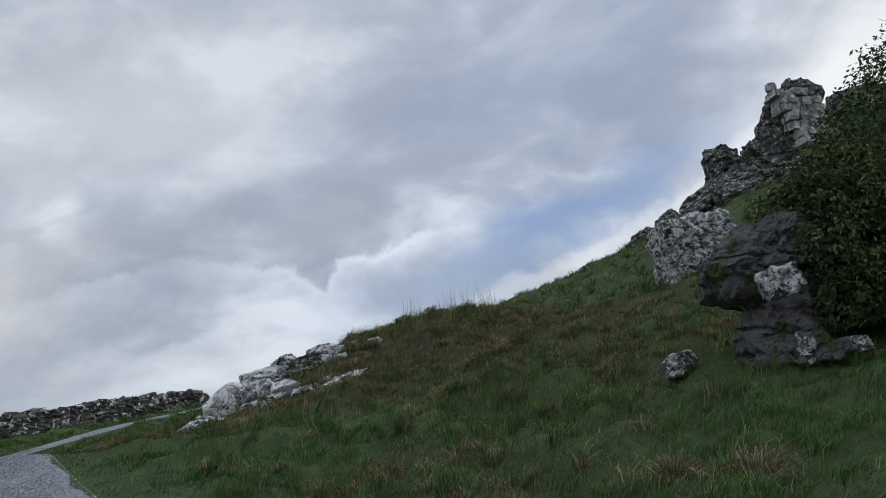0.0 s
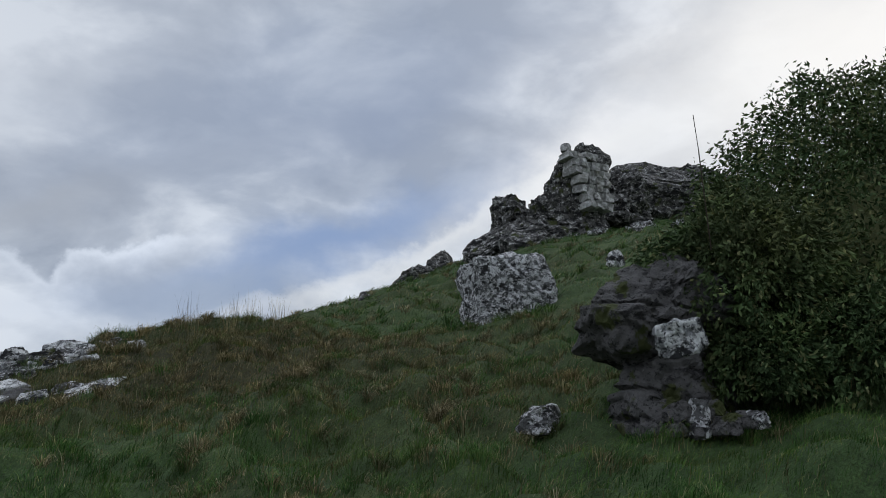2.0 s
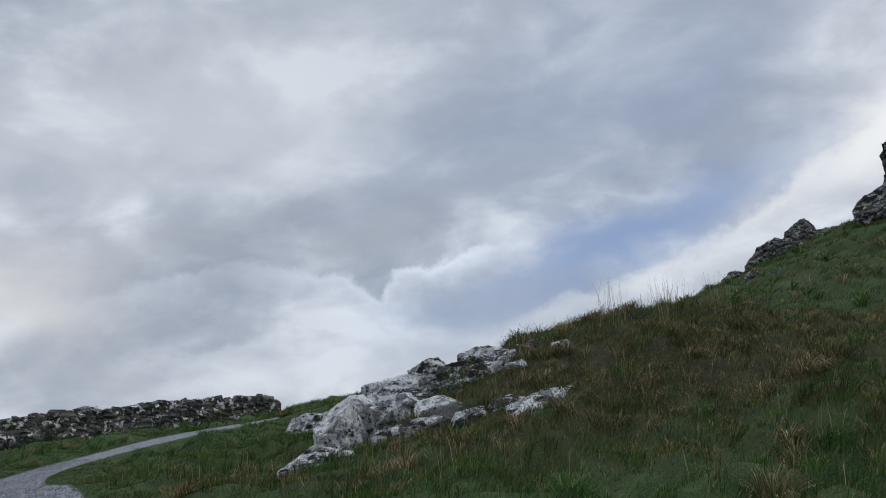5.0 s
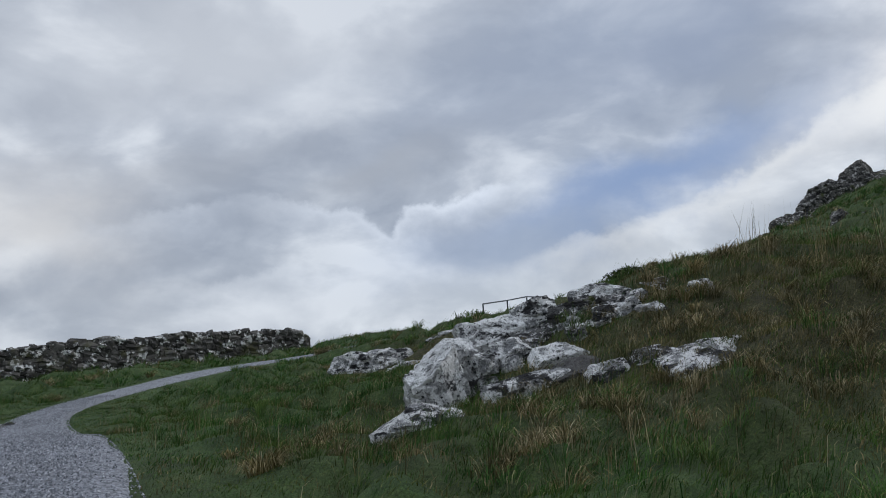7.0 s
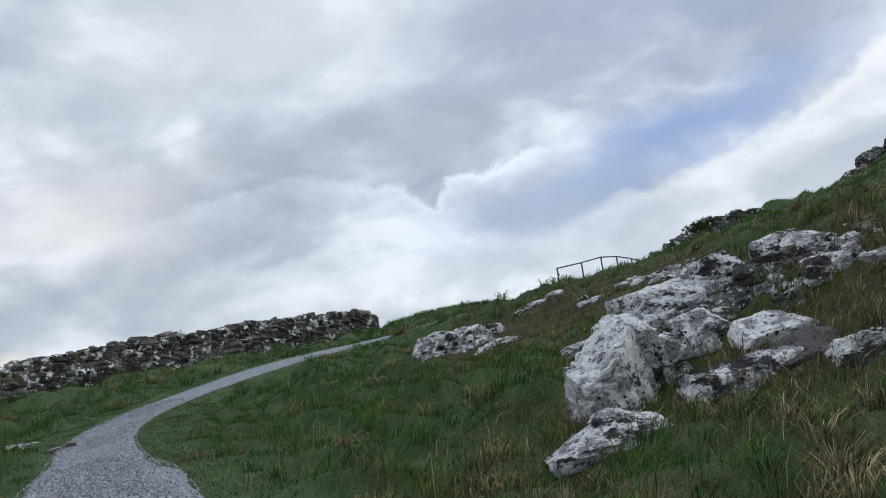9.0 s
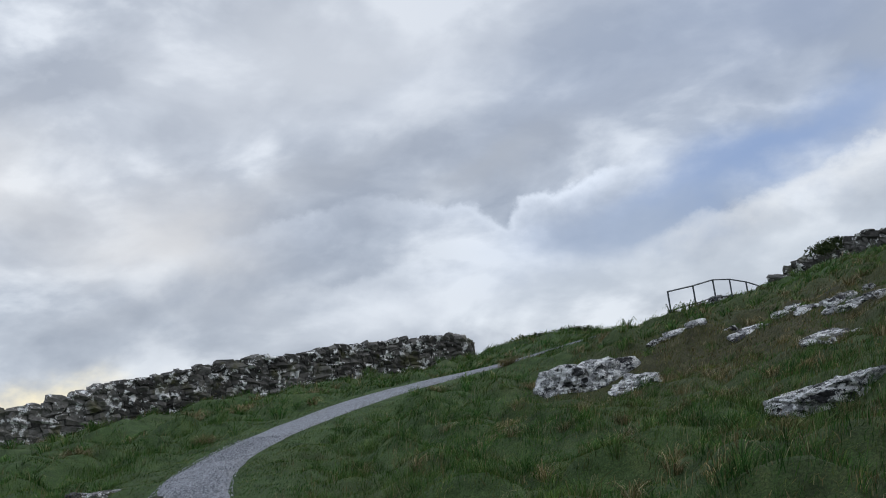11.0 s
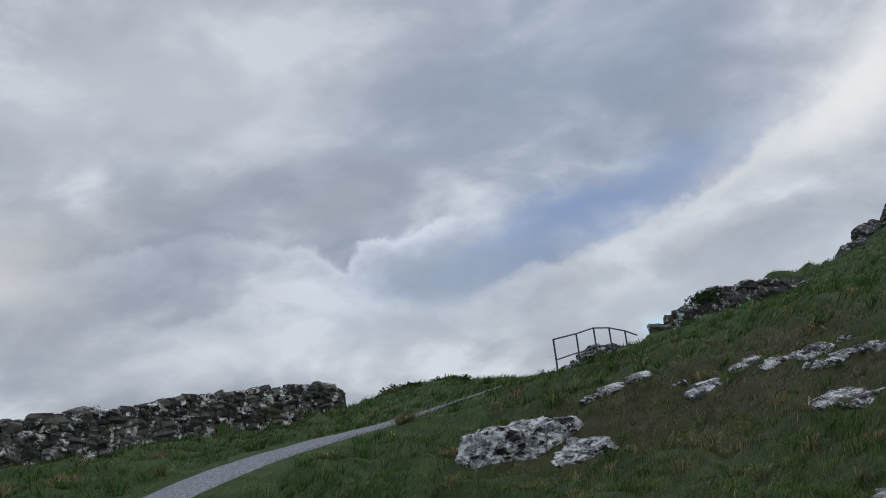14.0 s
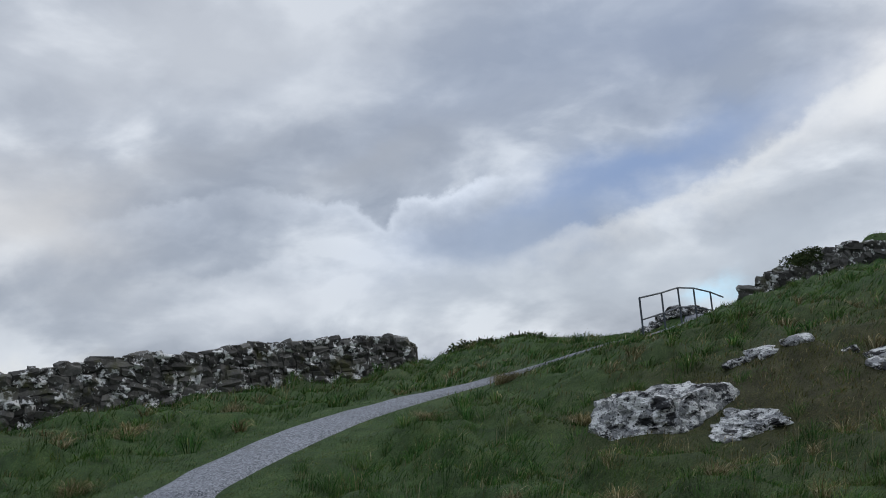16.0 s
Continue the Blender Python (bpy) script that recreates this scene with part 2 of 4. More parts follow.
def gravel_material():
    m, t, b = material("grey_gravel", 0.9)
    v = t.nodes.new("ShaderNodeTexVoronoi")
    v.inputs["Scale"].default_value = 55
    t.links.new(t.nodes.new("ShaderNodeNewGeometry").outputs["Position"], v.inputs["Vector"])
    chips = ramp_of(t, v.outputs["Color"], [(0.1, (0.08, 0.085, 0.095)), (0.9, (0.29, 0.3, 0.33))])
    worn = ramp_of(t, tex_noise(t, 1.3, 6, 0.6, "World"), [(0.55, 0.0), (0.8, 0.45)])
    t.links.new(mix_of(t, worn, chips, (0.15, 0.15, 0.14)), b.inputs["Base Color"])
    bump_of(t, b, v.outputs["Distance"], 0.7, 0.012)
    return m


GRAVEL = gravel_material()


def chip_material():
    m, t, b = material("gravel_chips", 0.88)
    r = t.nodes.new("ShaderNodeNewGeometry").outputs["Random Per Island"]
    t.links.new(ramp_of(t, r, [(0.0, (0.075, 0.08, 0.09)), (0.6, (0.21, 0.22, 0.245)), (1.0, (0.42, 0.43, 0.46))]), b.inputs["Base Color"])
    return m


CHIPS = chip_material()


def ground_material():
    m, t, b = material("turf_soil", 0.97)
    a = t.nodes.new("ShaderNodeAttribute")
    a.attribute_name = "heath"
    green = ramp_of(t, tex_noise(t, 3.0, 8, 0.7, "World"), [(0.3, (0.02, 0.036, 0.012)), (0.55, (0.045, 0.078, 0.024)), (0.75, (0.085, 0.105, 0.038))])
    brown = ramp_of(t, tex_noise(t, 4.0, 8, 0.7, "World", 5), [(0.3, (0.024, 0.024, 0.012)), (0.55, (0.052, 0.05, 0.022)), (0.75, (0.1, 0.085, 0.042))])
    fine = ramp_of(t, tex_noise(t, 48, 8, 0.8, "World", 13), [(0.35, 0.35), (0.5, 1.0), (0.65, 1.7)])
    n = t.nodes.new("ShaderNodeMix")
    n.data_type, n.blend_type = "RGBA", "MULTIPLY"
    n.inputs[0].default_value = 1
    t.links.new(mix_of(t, a.outputs["Fac"], green, brown), n.inputs[6])
    t.links.new(fine, n.inputs[7])
    t.links.new(n.outputs[2], b.inputs["Base Color"])
    bump_of(t, b, tex_noise(t, 26, 8, 0.75, "World", 3), 0.8, 0.04)
    return m


TURF = ground_material()


def blade_material(name, stops, patch, amount):
    """Blades vary one by one; broad patches shift the whole sward."""
    m, t, b = material(name, 0.8)
    b.inputs["Specular IOR Level"].default_value = 0.08
    r = t.nodes.new("ShaderNodeNewGeometry").outputs["Random Per Island"]
    col = ramp_of(t, r, stops)
    f = ramp_of(t, tex_noise(t, 0.8, 5, 0.6, "World", 17), [(0.45, 0.0), (0.7, amount)])
    col = mix_of(t, f, col, patch)
    n = t.nodes.new("ShaderNodeMix")
    n.data_type, n.blend_type = "RGBA", "MULTIPLY"
    n.inputs[0].default_value = 1
    t.links.new(col, n.inputs[6])
    t.links.new(ramp_of(t, tex_noise(t, 2.6, 5, 0.62, "World", 47), [(0.33, (0.42, 0.45, 0.42)), (0.5, 1.0), (0.68, (1.5, 1.42, 1.2))]), n.inputs[7])
    t.links.new(n.outputs[2], b.inputs["Base Color"])
    return m


GREEN = blade_material("green_grass", [(0.0, (0.018, 0.052, 0.012)), (0.45, (0.042, 0.108, 0.025)), (0.8, (0.08, 0.16, 0.042)), (0.95, (0.15, 0.17, 0.065)), (1.0, (0.36, 0.32, 0.19))], (0.09, 0.115, 0.03), 0.6)
LAWN = blade_material("short_turf", [(0.0, (0.028, 0.055, 0.012)), (0.5, (0.066, 0.112, 0.025)), (0.85, (0.115, 0.15, 0.042)), (1.0, (0.22, 0.2, 0.09))], (0.14, 0.13, 0.036), 0.75)
STRAW = blade_material("dry_grass", [(0.0, (0.055, 0.047, 0.02)), (0.5, (0.15, 0.125, 0.062)), (0.85, (0.29, 0.245, 0.145)), (1.0, (0.5, 0.44, 0.3))], (0.1, 0.085, 0.035), 0.5)
HEATH = blade_material("heath", [(0.0, (0.04, 0.04, 0.017)), (0.4, (0.11, 0.096, 0.043)), (0.78, (0.21, 0.165, 0.085)), (1.0, (0.4, 0.33, 0.2))], (0.055, 0.08, 0.025), 0.7)
LEAF = blade_material("evergreen_leaf", [(0.0, (0.034, 0.056, 0.024)), (0.5, (0.058, 0.094, 0.038)), (0.85, (0.09, 0.128, 0.054)), (1.0, (0.19, 0.19, 0.09))], (0.09, 0.09, 0.04), 0.5)
GORSE = blade_material("gorse", [(0.0, (0.016, 0.026, 0.01)), (0.6, (0.035, 0.055, 0.02)), (1.0, (0.08, 0.09, 0.035))], (0.03, 0.045, 0.016), 0.5)


# ---- noise and the lie of the land ----
def lattice(ix, iy, iz, seed):
    h = (ix * 374761393 + iy * 668265263 + iz * 2147483647 + seed * 974711) & 0xFFFFFFFF
    h = ((h ^ (h >> 13)) * 1274126177) & 0xFFFFFFFF
    return ((h ^ (h >> 16)) & 0xFFFF) / 65535.0


def vnoise(p, seed=0):
    """Value noise in -1..1 at an n x 3 array of places."""
    i = np.floor(p).astype(np.int64)
    f = p - i
    f = f * f * (3 - 2 * f)
    out = 0
    for dx in (0, 1):
        for dy in (0, 1):
            for dz in (0, 1):
                w = (f[:, 0] if dx else 1 - f[:, 0]) * (f[:, 1] if dy else 1 - f[:, 1]) * (f[:, 2] if dz else 1 - f[:, 2])
                out = out + w * lattice(i[:, 0] + dx, i[:, 1] + dy, i[:, 2] + dz, seed)
    return out * 2 - 1


def fbm(p, octaves=4, gain=0.5, seed=0):
    out, amp = 0, 1.0
    for k in range(octaves):
        out = out + amp * vnoise(p * (2.03 ** k) + 7.3 * k, seed + k)
        amp *= gain
    return out


def flat(x, y):
    return np.stack([x, y, np.zeros_like(x)], 1)


# heights of the hill over a coarse plan: rows go east (EAST), columns go north (NORTH)
EAST = np.array([-40, -20, -12, -8, -4, 0, 4, 8, 14, 24.0])
NORTH = np.array([-10, 2, 8, 13, 15.5, 18.5, 24, 30, 38, 50.0])
HILL = np.array([
    (-3.53, -3.17, -2.84, -2.23, -1.85, -1.45, -0.95, -0.67, -0.17, -0.45),
    (-1.67, -0.68, 0.25, 1.01, 1.33, 1.67, 2.29, 2.61, 2.9, 1.05),
    (-1.28, -0.17, 0.81, 1.55, 1.83, 1.96, 2.31, 2.96, 3.15, 2.91),
    (-1.16, 0.05, 1.07, 1.82, 1.94, 1.92, 2.31, 3.01, 3.76, 3.69),
    (-1.11, 0.22, 0.99, 1.76, 1.91, 2.38, 2.66, 3.57, 3.64, 3.72),
    (-1.03, 0.23, 0.93, 1.99, 2.87, 3.58, 3.76, 4.09, 4.62, 4.08),
    (-0.71, 0.31, 1.31, 2.31, 2.81, 3.22, 4.37, 5.06, 5.27, 5.65),
    (-0.3, 0.68, 1.83, 3, 3.62, 4.29, 4.99, 6.14, 6.6, 6.4),
    (0.26, 1.28, 2.45, 3.9, 4.6, 5.33, 6.49, 7.62, 8.7, 9.1),
    (0.79, 1.87, 3.12, 4.5, 5.21, 5.99, 7.24, 8.71, 11.23, 12),
])


def weights(u, k):
    u, n = np.clip(u, k[0], k[-1]), len(k)
    slope = np.zeros((n, n))
    for i in range(n):
        a, b = max(i - 1, 0), min(i + 1, n - 1)
        slope[i, b] += 1 / (k[b] - k[a])
        slope[i, a] -= 1 / (k[b] - k[a])
    i = np.clip(np.searchsorted(k, u, side="right") - 1, 0, n - 2)
    h = k[i + 1] - k[i]
    t = (u - k[i]) / h
    out, r = np.zeros((len(u), n)), np.arange(len(u))
    out[r, i] += 2 * t ** 3 - 3 * t ** 2 + 1
    out[r, i + 1] += -2 * t ** 3 + 3 * t ** 2
    return out + (h * (t ** 3 - 2 * t ** 2 + t))[:, None] * slope[i] + (h * (t ** 3 - t ** 2))[:, None] * slope[i + 1]


PATH = [(5, -9), (2.4, -4.5), (0, 0), (-1.6, 4.2), (-3.9, 8.2), (-5.6, 11), (-7.6, 14.7), (-9.1, 17.3), (-10.5, 19.6), (-11.5, 22.2),
        (-11.75, 24.6), (-11.0, 27.2), (-9.7, 29.5), (-8.2, 30.9), (-6.5, 32.4), (-5.4, 34.5), (-4.5, 38), (-3.2, 41.0), (-1.9, 43.7), (-0.8, 45.8)]


def smooth_line(points, step):
    pts = np.array(points, float)
    for _ in range(3):
        q = np.empty((2 * len(pts) - 2, pts.shape[1]))
        q[0::2], q[1::2] = pts[:-1] * 0.75 + pts[1:] * 0.25, pts[:-1] * 0.25 + pts[1:] * 0.75
        pts = np.vstack([pts[:1], q, pts[-1:]])
    d = np.concatenate([[0], np.cumsum(np.linalg.norm(np.diff(pts, axis=0), axis=1))])
    s = np.arange(0, d[-1], step)
    return np.stack([np.interp(s, d, pts[:, i]) for i in range(pts.shape[1])], 1)


LINE = smooth_line(PATH, 0.25)


def half_at(y):
    """Half the width of the gravel, narrower past the bend."""
    t = np.clip((np.asarray(y, float) - 14) / 8, 0, 1)
    far = np.clip((np.asarray(y, float) - 27) / 5, 0, 1)
    return np.maximum(0.7 - 0.22 * t * t * (3 - 2 * t) - 0.18 * far - 0.36 * np.exp(-((np.asarray(y, float) - 33.0) / 2.2) ** 2) + 0.18 * np.clip((np.asarray(y, float) - 38) / 3, 0, 1), 0.04)



def off_path(x, y):
    """Distance from the middle of the gravel path."""
    out = np.full(len(x), 1e9)
    for a, b in zip(LINE[:-1:2], LINE[2::2]):
        d = b - a
        t = np.clip(((x - a[0]) * d[0] + (y - a[1]) * d[1]) / (d @ d), 0, 1)
        out = np.minimum(out, np.hypot(x - a[0] - t * d[0], y - a[1] - t * d[1]))
    return out


def from_walk(x, y):
    """Distance from the stretch of path in the foreground."""
    a, b = np.array((0, 0)), np.array((-8.3, 15.6))
    d = b - a
    t = np.clip((x * d[0] + y * d[1]) / (d @ d), 0, 1)
    return np.hypot(x - t * d[0], y - t * d[1])


def step01(a, b, v):
    t = np.clip((v - a) / (b - a), 0, 1)
    return t * t * (3 - 2 * t)


# shelves and hollows: place, half widths, rise
SHELVES = [(-2.65, 16.05, 1.1, 0.9, 0.38), (-1.6, 17.15, 0.9, 0.8, 0.3), (-5.8, 25.05, 1.7, 0.9, -0.34), (-4.1, 19.0, 0.9, 0.8, -0.2), (-1.6, 46.2, 1.0, 0.8, 0.5), (6.4, 46.5, 1.8, 1.2, 0.6)]


# thin level turf round the rocks: place, radius
BARE = [(-3.2, 15.2, 1.5), (-1.8, 15.4, 1.3), (-5.8, 25.6, 1.2), (5.9, 17.4, 1.2), (-2.4, 25.6, 1.6), (-3.5, 19.2, 0.9)]


def land(x, y, rough=True):
    """Height of the ground."""
    x, y = np.atleast_1d(np.asarray(x, float)), np.atleast_1d(np.asarray(y, float))
    z = np.einsum("pi,ij,pj->p", weights(x, EAST), HILL, weights(y, NORTH))
    out = np.maximum(np.maximum(EAST[0] - x, x - EAST[-1]), np.maximum(NORTH[0] - y, y - NORTH[-1]))
    z = z - np.clip(out, 0, 60) * 0.25
    z = np.where(out > 0, np.maximum(z, -9), z)
    for fx, fy, rx, ry, rise in SHELVES:
        z = z + rise * np.exp(-((x - fx) / rx) ** 2 - ((y - fy) / ry) ** 2)
    if rough:
        d = off_path(x, y)
        edge = half_at(y)
        wild = step01(0, 1.4, d - edge)
        for fx, fy, r in BARE:
            wild = wild * (1 - 0.8 * np.exp(-((x - fx) ** 2 + (y - fy) ** 2) / r ** 2))
        q = flat(x, y)
        z = z + wild * (0.08 * fbm(q / 1.5, 2, 0.55, 3) + 0.3 * np.abs(fbm(q / 0.8, 2, 0.5, 9)) - 0.14)
        z = z - 0.05 * (1 - step01(-0.2, 0.1, d - edge))
    return z


def ground_at(x, y):
    return float(land([x], [y], False)[0])


def heathy(x, y):
    """Share of dry heath in the sward, 0 to 1."""
    v = 0.9 * np.exp(-((x - 0.4) / 3.4) ** 2 - ((y - 15.2) / 2.5) ** 2) + 1.1 * np.exp(-((x + 3.2) / 3.4) ** 2 - ((y - 26.5) / 3.6) ** 2)
    v = v + 0.35 * np.exp(-((x - 3) / 4) ** 2 - ((y - 12) / 5) ** 2) + 0.35 * np.exp(-((x - 5) / 6) ** 2 - ((y - 24) / 7) ** 2) + 0.3 * fbm(flat(x, y) / 2.2, 3, 0.55, 21)
    return np.clip(v, 0, 1)


# ---- mesh helpers ----
def mesh_np(name, verts, faces, mat, smooth=False):
    me = bpy.data.meshes.new(name)
    verts, faces = np.asarray(verts, np.float32), np.asarray(faces, np.int32)
    k = faces.shape[1]
    me.vertices.add(len(verts))
    me.vertices.foreach_set("co", verts.ravel())
    me.loops.add(faces.size)
    me.loops.foreach_set("vertex_index", faces.ravel())
    me.polygons.add(len(faces))
    me.polygons.foreach_set("loop_start", np.arange(len(faces), dtype=np.int32) * k)
    me.update(calc_edges=True)
    me.validate()
    me.polygons.foreach_set("use_smooth", np.full(len(faces), smooth))
    me.materials.append(mat)
    return me


def part(name, bm, mat, parent, label=""):
    me = bpy.data.meshes.new(name)
    bm.to_mesh(me)
    bm.free()
    me.materials.append(mat)
    ob = new(name, me)
    ob.parent = parent
    return tagged(ob, label)


def piece(name, me, parent, m, label=""):
    ob = new(name, me)
    ob.parent = parent
    ob.matrix_basis = m
    return tagged(ob, label)


def grid_mesh(name, xs, ys, zf, mat, smooth=True):
    X, Y = np.meshgrid(xs, ys, indexing="ij")
    x, y = X.ravel(), Y.ravel()
    v = np.stack([x, y, zf(x, y)], 1)
    n, m = len(xs), len(ys)
    i, j = np.meshgrid(np.arange(n - 1), np.arange(m - 1), indexing="ij")
    a = (i * m + j).ravel()
    return mesh_np(name, v, np.stack([a, a + m, a + m + 1, a + 1], 1), mat, smooth)


# ---- ground and path ----
gx = np.concatenate([[-4000, -1500, -500, -200, -100, -60], np.arange(-40, -15, 0.6), np.arange(-15, 8, 0.16), np.arange(8, 30, 0.4), [40, 60, 100, 200, 500, 1500, 4000]])
gy = np.concatenate([[-4000, -1500, -500, -200, -100, -50, -25], np.arange(-12, 3, 0.5), np.arange(3, 31, 0.16), np.arange(31, 62, 0.35), [80, 120, 200, 500, 1500, 4000]])
ground_mesh = grid_mesh("ground", gx, gy, land, TURF)
co = np.empty(len(ground_mesh.vertices) * 3, np.float32)
ground_mesh.vertices.foreach_get("co", co)
co = co.reshape(-1, 3)
attr = ground_mesh.attributes.new("heath", "FLOAT", "POINT")
attr.data.foreach_set("value", heathy(co[:, 0].astype(float), co[:, 1].astype(float)).astype(np.float32))
tagged(new("ground", ground_mesh), "rough grassy hillside with brown heath patches", "ground", kind="structure")


def build_path():
    tangent = np.gradient(LINE, axis=0)
    tangent /= np.linalg.norm(tangent, axis=1)[:, None]
    side = np.stack([-tangent[:, 1], tangent[:, 0]], 1)
    n, across = len(LINE), 13
    s = np.arange(n) * 0.25
    wl = half_at(LINE[:, 1]) + 0.07 * fbm(flat(s / 0.9, s * 0), 3, 0.6, 41)
    wr = half_at(LINE[:, 1]) + 0.07 * fbm(flat(s / 0.9, s * 0 + 9), 3, 0.6, 42)
    u = np.linspace(-1, 1, across)
    width = np.where(u[None] < 0, wl[:, None], wr[:, None])
    xy = LINE[:, None, :] + side[:, None, :] * (u[None] * width)[:, :, None]
    x, y = xy[:, :, 0].ravel(), xy[:, :, 1].ravel()
    crown = np.tile(0.028 * (1 - u ** 4) - 0.055 * np.abs(u) ** 8, n)
    z = land(x, y, False) + crown + 0.008 * fbm(flat(x, y) / 0.5, 2, 0.5, 5)
    i, j = np.meshgrid(np.arange(n - 1), np.arange(across - 1), indexing="ij")
    a = (i * across + j).ravel()
    me = mesh_np("gravel_path", np.stack([x, y, z], 1), np.stack([a, a + across, a + across + 1, a + 1], 1), GRAVEL, True)
    ob = tagged(new("gravel_path", me), "narrow grey gravel footpath winding uphill through grass", "path", kind="structure")
    # loose chippings
    rng = np.random.default_rng(5)
    count = 42000
    k = rng.integers(20, 150, count)
    off = np.clip(rng.normal(0, 0.45, count), -0.93, 0.93) * half_at(LINE[k, 1])
    p = LINE[k] + tangent[k] * rng.uniform(0, 0.25, count)[:, None] + side[k] * off[:, None]
    z = land(p[:, 0], p[:, 1], False) + 0.028 * (1 - np.abs(off / half_at(p[:, 1])) ** 4) + 0.004
    base = np.array([(1, 0, -0.3), (-0.4, 0.9, -0.3), (-0.5, -0.8, -0.3), (0.1, 0.1, 0.7)])
    tri = np.array([(0, 1, 3), (1, 2, 3), (2, 0, 3)])
    size = rng.uniform(0.005, 0.012, count) * (1 + 0.5 * rng.random(count))
    ang = rng.uniform(0, 6.28, count)
    c, sn = np.cos(ang), np.sin(ang)
    jit = base[None] * rng.uniform(0.6, 1.3, (count, 4, 3)) * size[:, None, None]
    v = np.stack([jit[:, :, 0] * c[:, None] - jit[:, :, 1] * sn[:, None], jit[:, :, 0] * sn[:, None] + jit[:, :, 1] * c[:, None], jit[:, :, 2]], 2)
    v += np.stack([p[:, 0], p[:, 1], z], 1)[:, None, :]
    f = (tri[None] + 4 * np.arange(count)[:, None, None]).reshape(-1, 3)
    tagged(new("gravel", mesh_np("gravel", v.reshape(-1, 3), f, CHIPS)), "loose grey stone chippings on the path", "gravel", kind="stuff")


build_path()

# ---- rocks ----
BALLS = {}


def ball(sub):
    if sub not in BALLS:
        bm = bmesh.new()
        bmesh.ops.create_icosphere(bm, subdivisions=sub, radius=1)
        bm.verts.ensure_lookup_table()
        BALLS[sub] = (np.array([v.co[:] for v in bm.verts]), np.array([[v.index for v in f.verts] for f in bm.faces]))
        bm.free()
    return BALLS[sub]


def rock_mesh(name, size, seed, mat, sub=5, boxy=5.0, cuts=13, ledges=0.0, crag=0.19):
    """A weathered boulder: a boxy body, cut by random flats, stepped along its bedding, cracked and pitted."""
    v, f = ball(sub)
    rng = np.random.default_rng(seed)
    p = v / (np.sum(np.abs(v) ** boxy, 1) ** (1 / boxy))[:, None]
    for _ in range(cuts):
        n = rng.normal(0, 1, 3)
        n[2] = abs(n[2]) * 0.8
        n /= np.linalg.norm(n)
        d = rng.uniform(0.66, 0.98)
        p = p - np.maximum(p @ n - d, 0)[:, None] * n
    s = np.array(size) / 2
    q = p * s
    if ledges:
        lv = (q[:, 2] + 0.12 * q[:, 0]) / ledges + 0.35 * vnoise(q * 1.5, seed)
        saw = lv - np.floor(lv)
        stepno = lattice(np.floor(lv).astype(np.int64), 0 * np.floor(lv).astype(np.int64), 0 * np.floor(lv).astype(np.int64), seed)
        k = 1 + 0.22 * (stepno - 0.5) - 0.10 * (saw < 0.14)
        q[:, :2] *= k[:, None]
    m = float(min(size))
    out = q / np.maximum(np.linalg.norm(q, axis=1), 1e-6)[:, None]
    big = fbm(q / (0.55 * m) + seed, 3, 0.5, seed)
    ridge = 1 - np.abs(fbm(q / (0.33 * m) + seed * 1.7, 3, 0.55, seed + 5))
    fine = fbm(q / (0.13 * m), 3, 0.6, seed + 9)
    crack = np.clip(0.07 - np.abs(vnoise(q / (0.5 * m) * np.array((1, 1, 2.2)), seed + 13)), 0, 1) / 0.07
    grit = fbm(q / (0.05 * m), 2, 0.6, seed + 21)
    cell = np.floor((q + 0.12 * m * np.stack([vnoise(q / (0.3 * m) + k * 9, seed + 30 + k) for k in range(3)], 1)) / (m * np.array((0.34, 0.34, 0.2)))).astype(np.int64)
    block = lattice(cell[:, 0], cell[:, 1], cell[:, 2], seed + 40) - 0.5
    q = q + out * (m * crag * (0.45 * big + 0.22 * (ridge - 0.7) + 0.2 * fine + 0.09 * grit + 0.28 * block - 0.45 * crack))[:, None]
    return mesh_np(name, q, f, mat, False)


OUTCROP = "limestone outcrop beside the path"


def rock(label, x, y, z, size, seed, mat, turn=0, tilt=0, lean=0, name="rock", group="", **kw):
    ob = new(name, rock_mesh(name, size, seed, mat, **kw))
    ob.matrix_basis = pose(x, y, z, tilt, lean, turn)
    return tagged(ob, label, "rock", group)


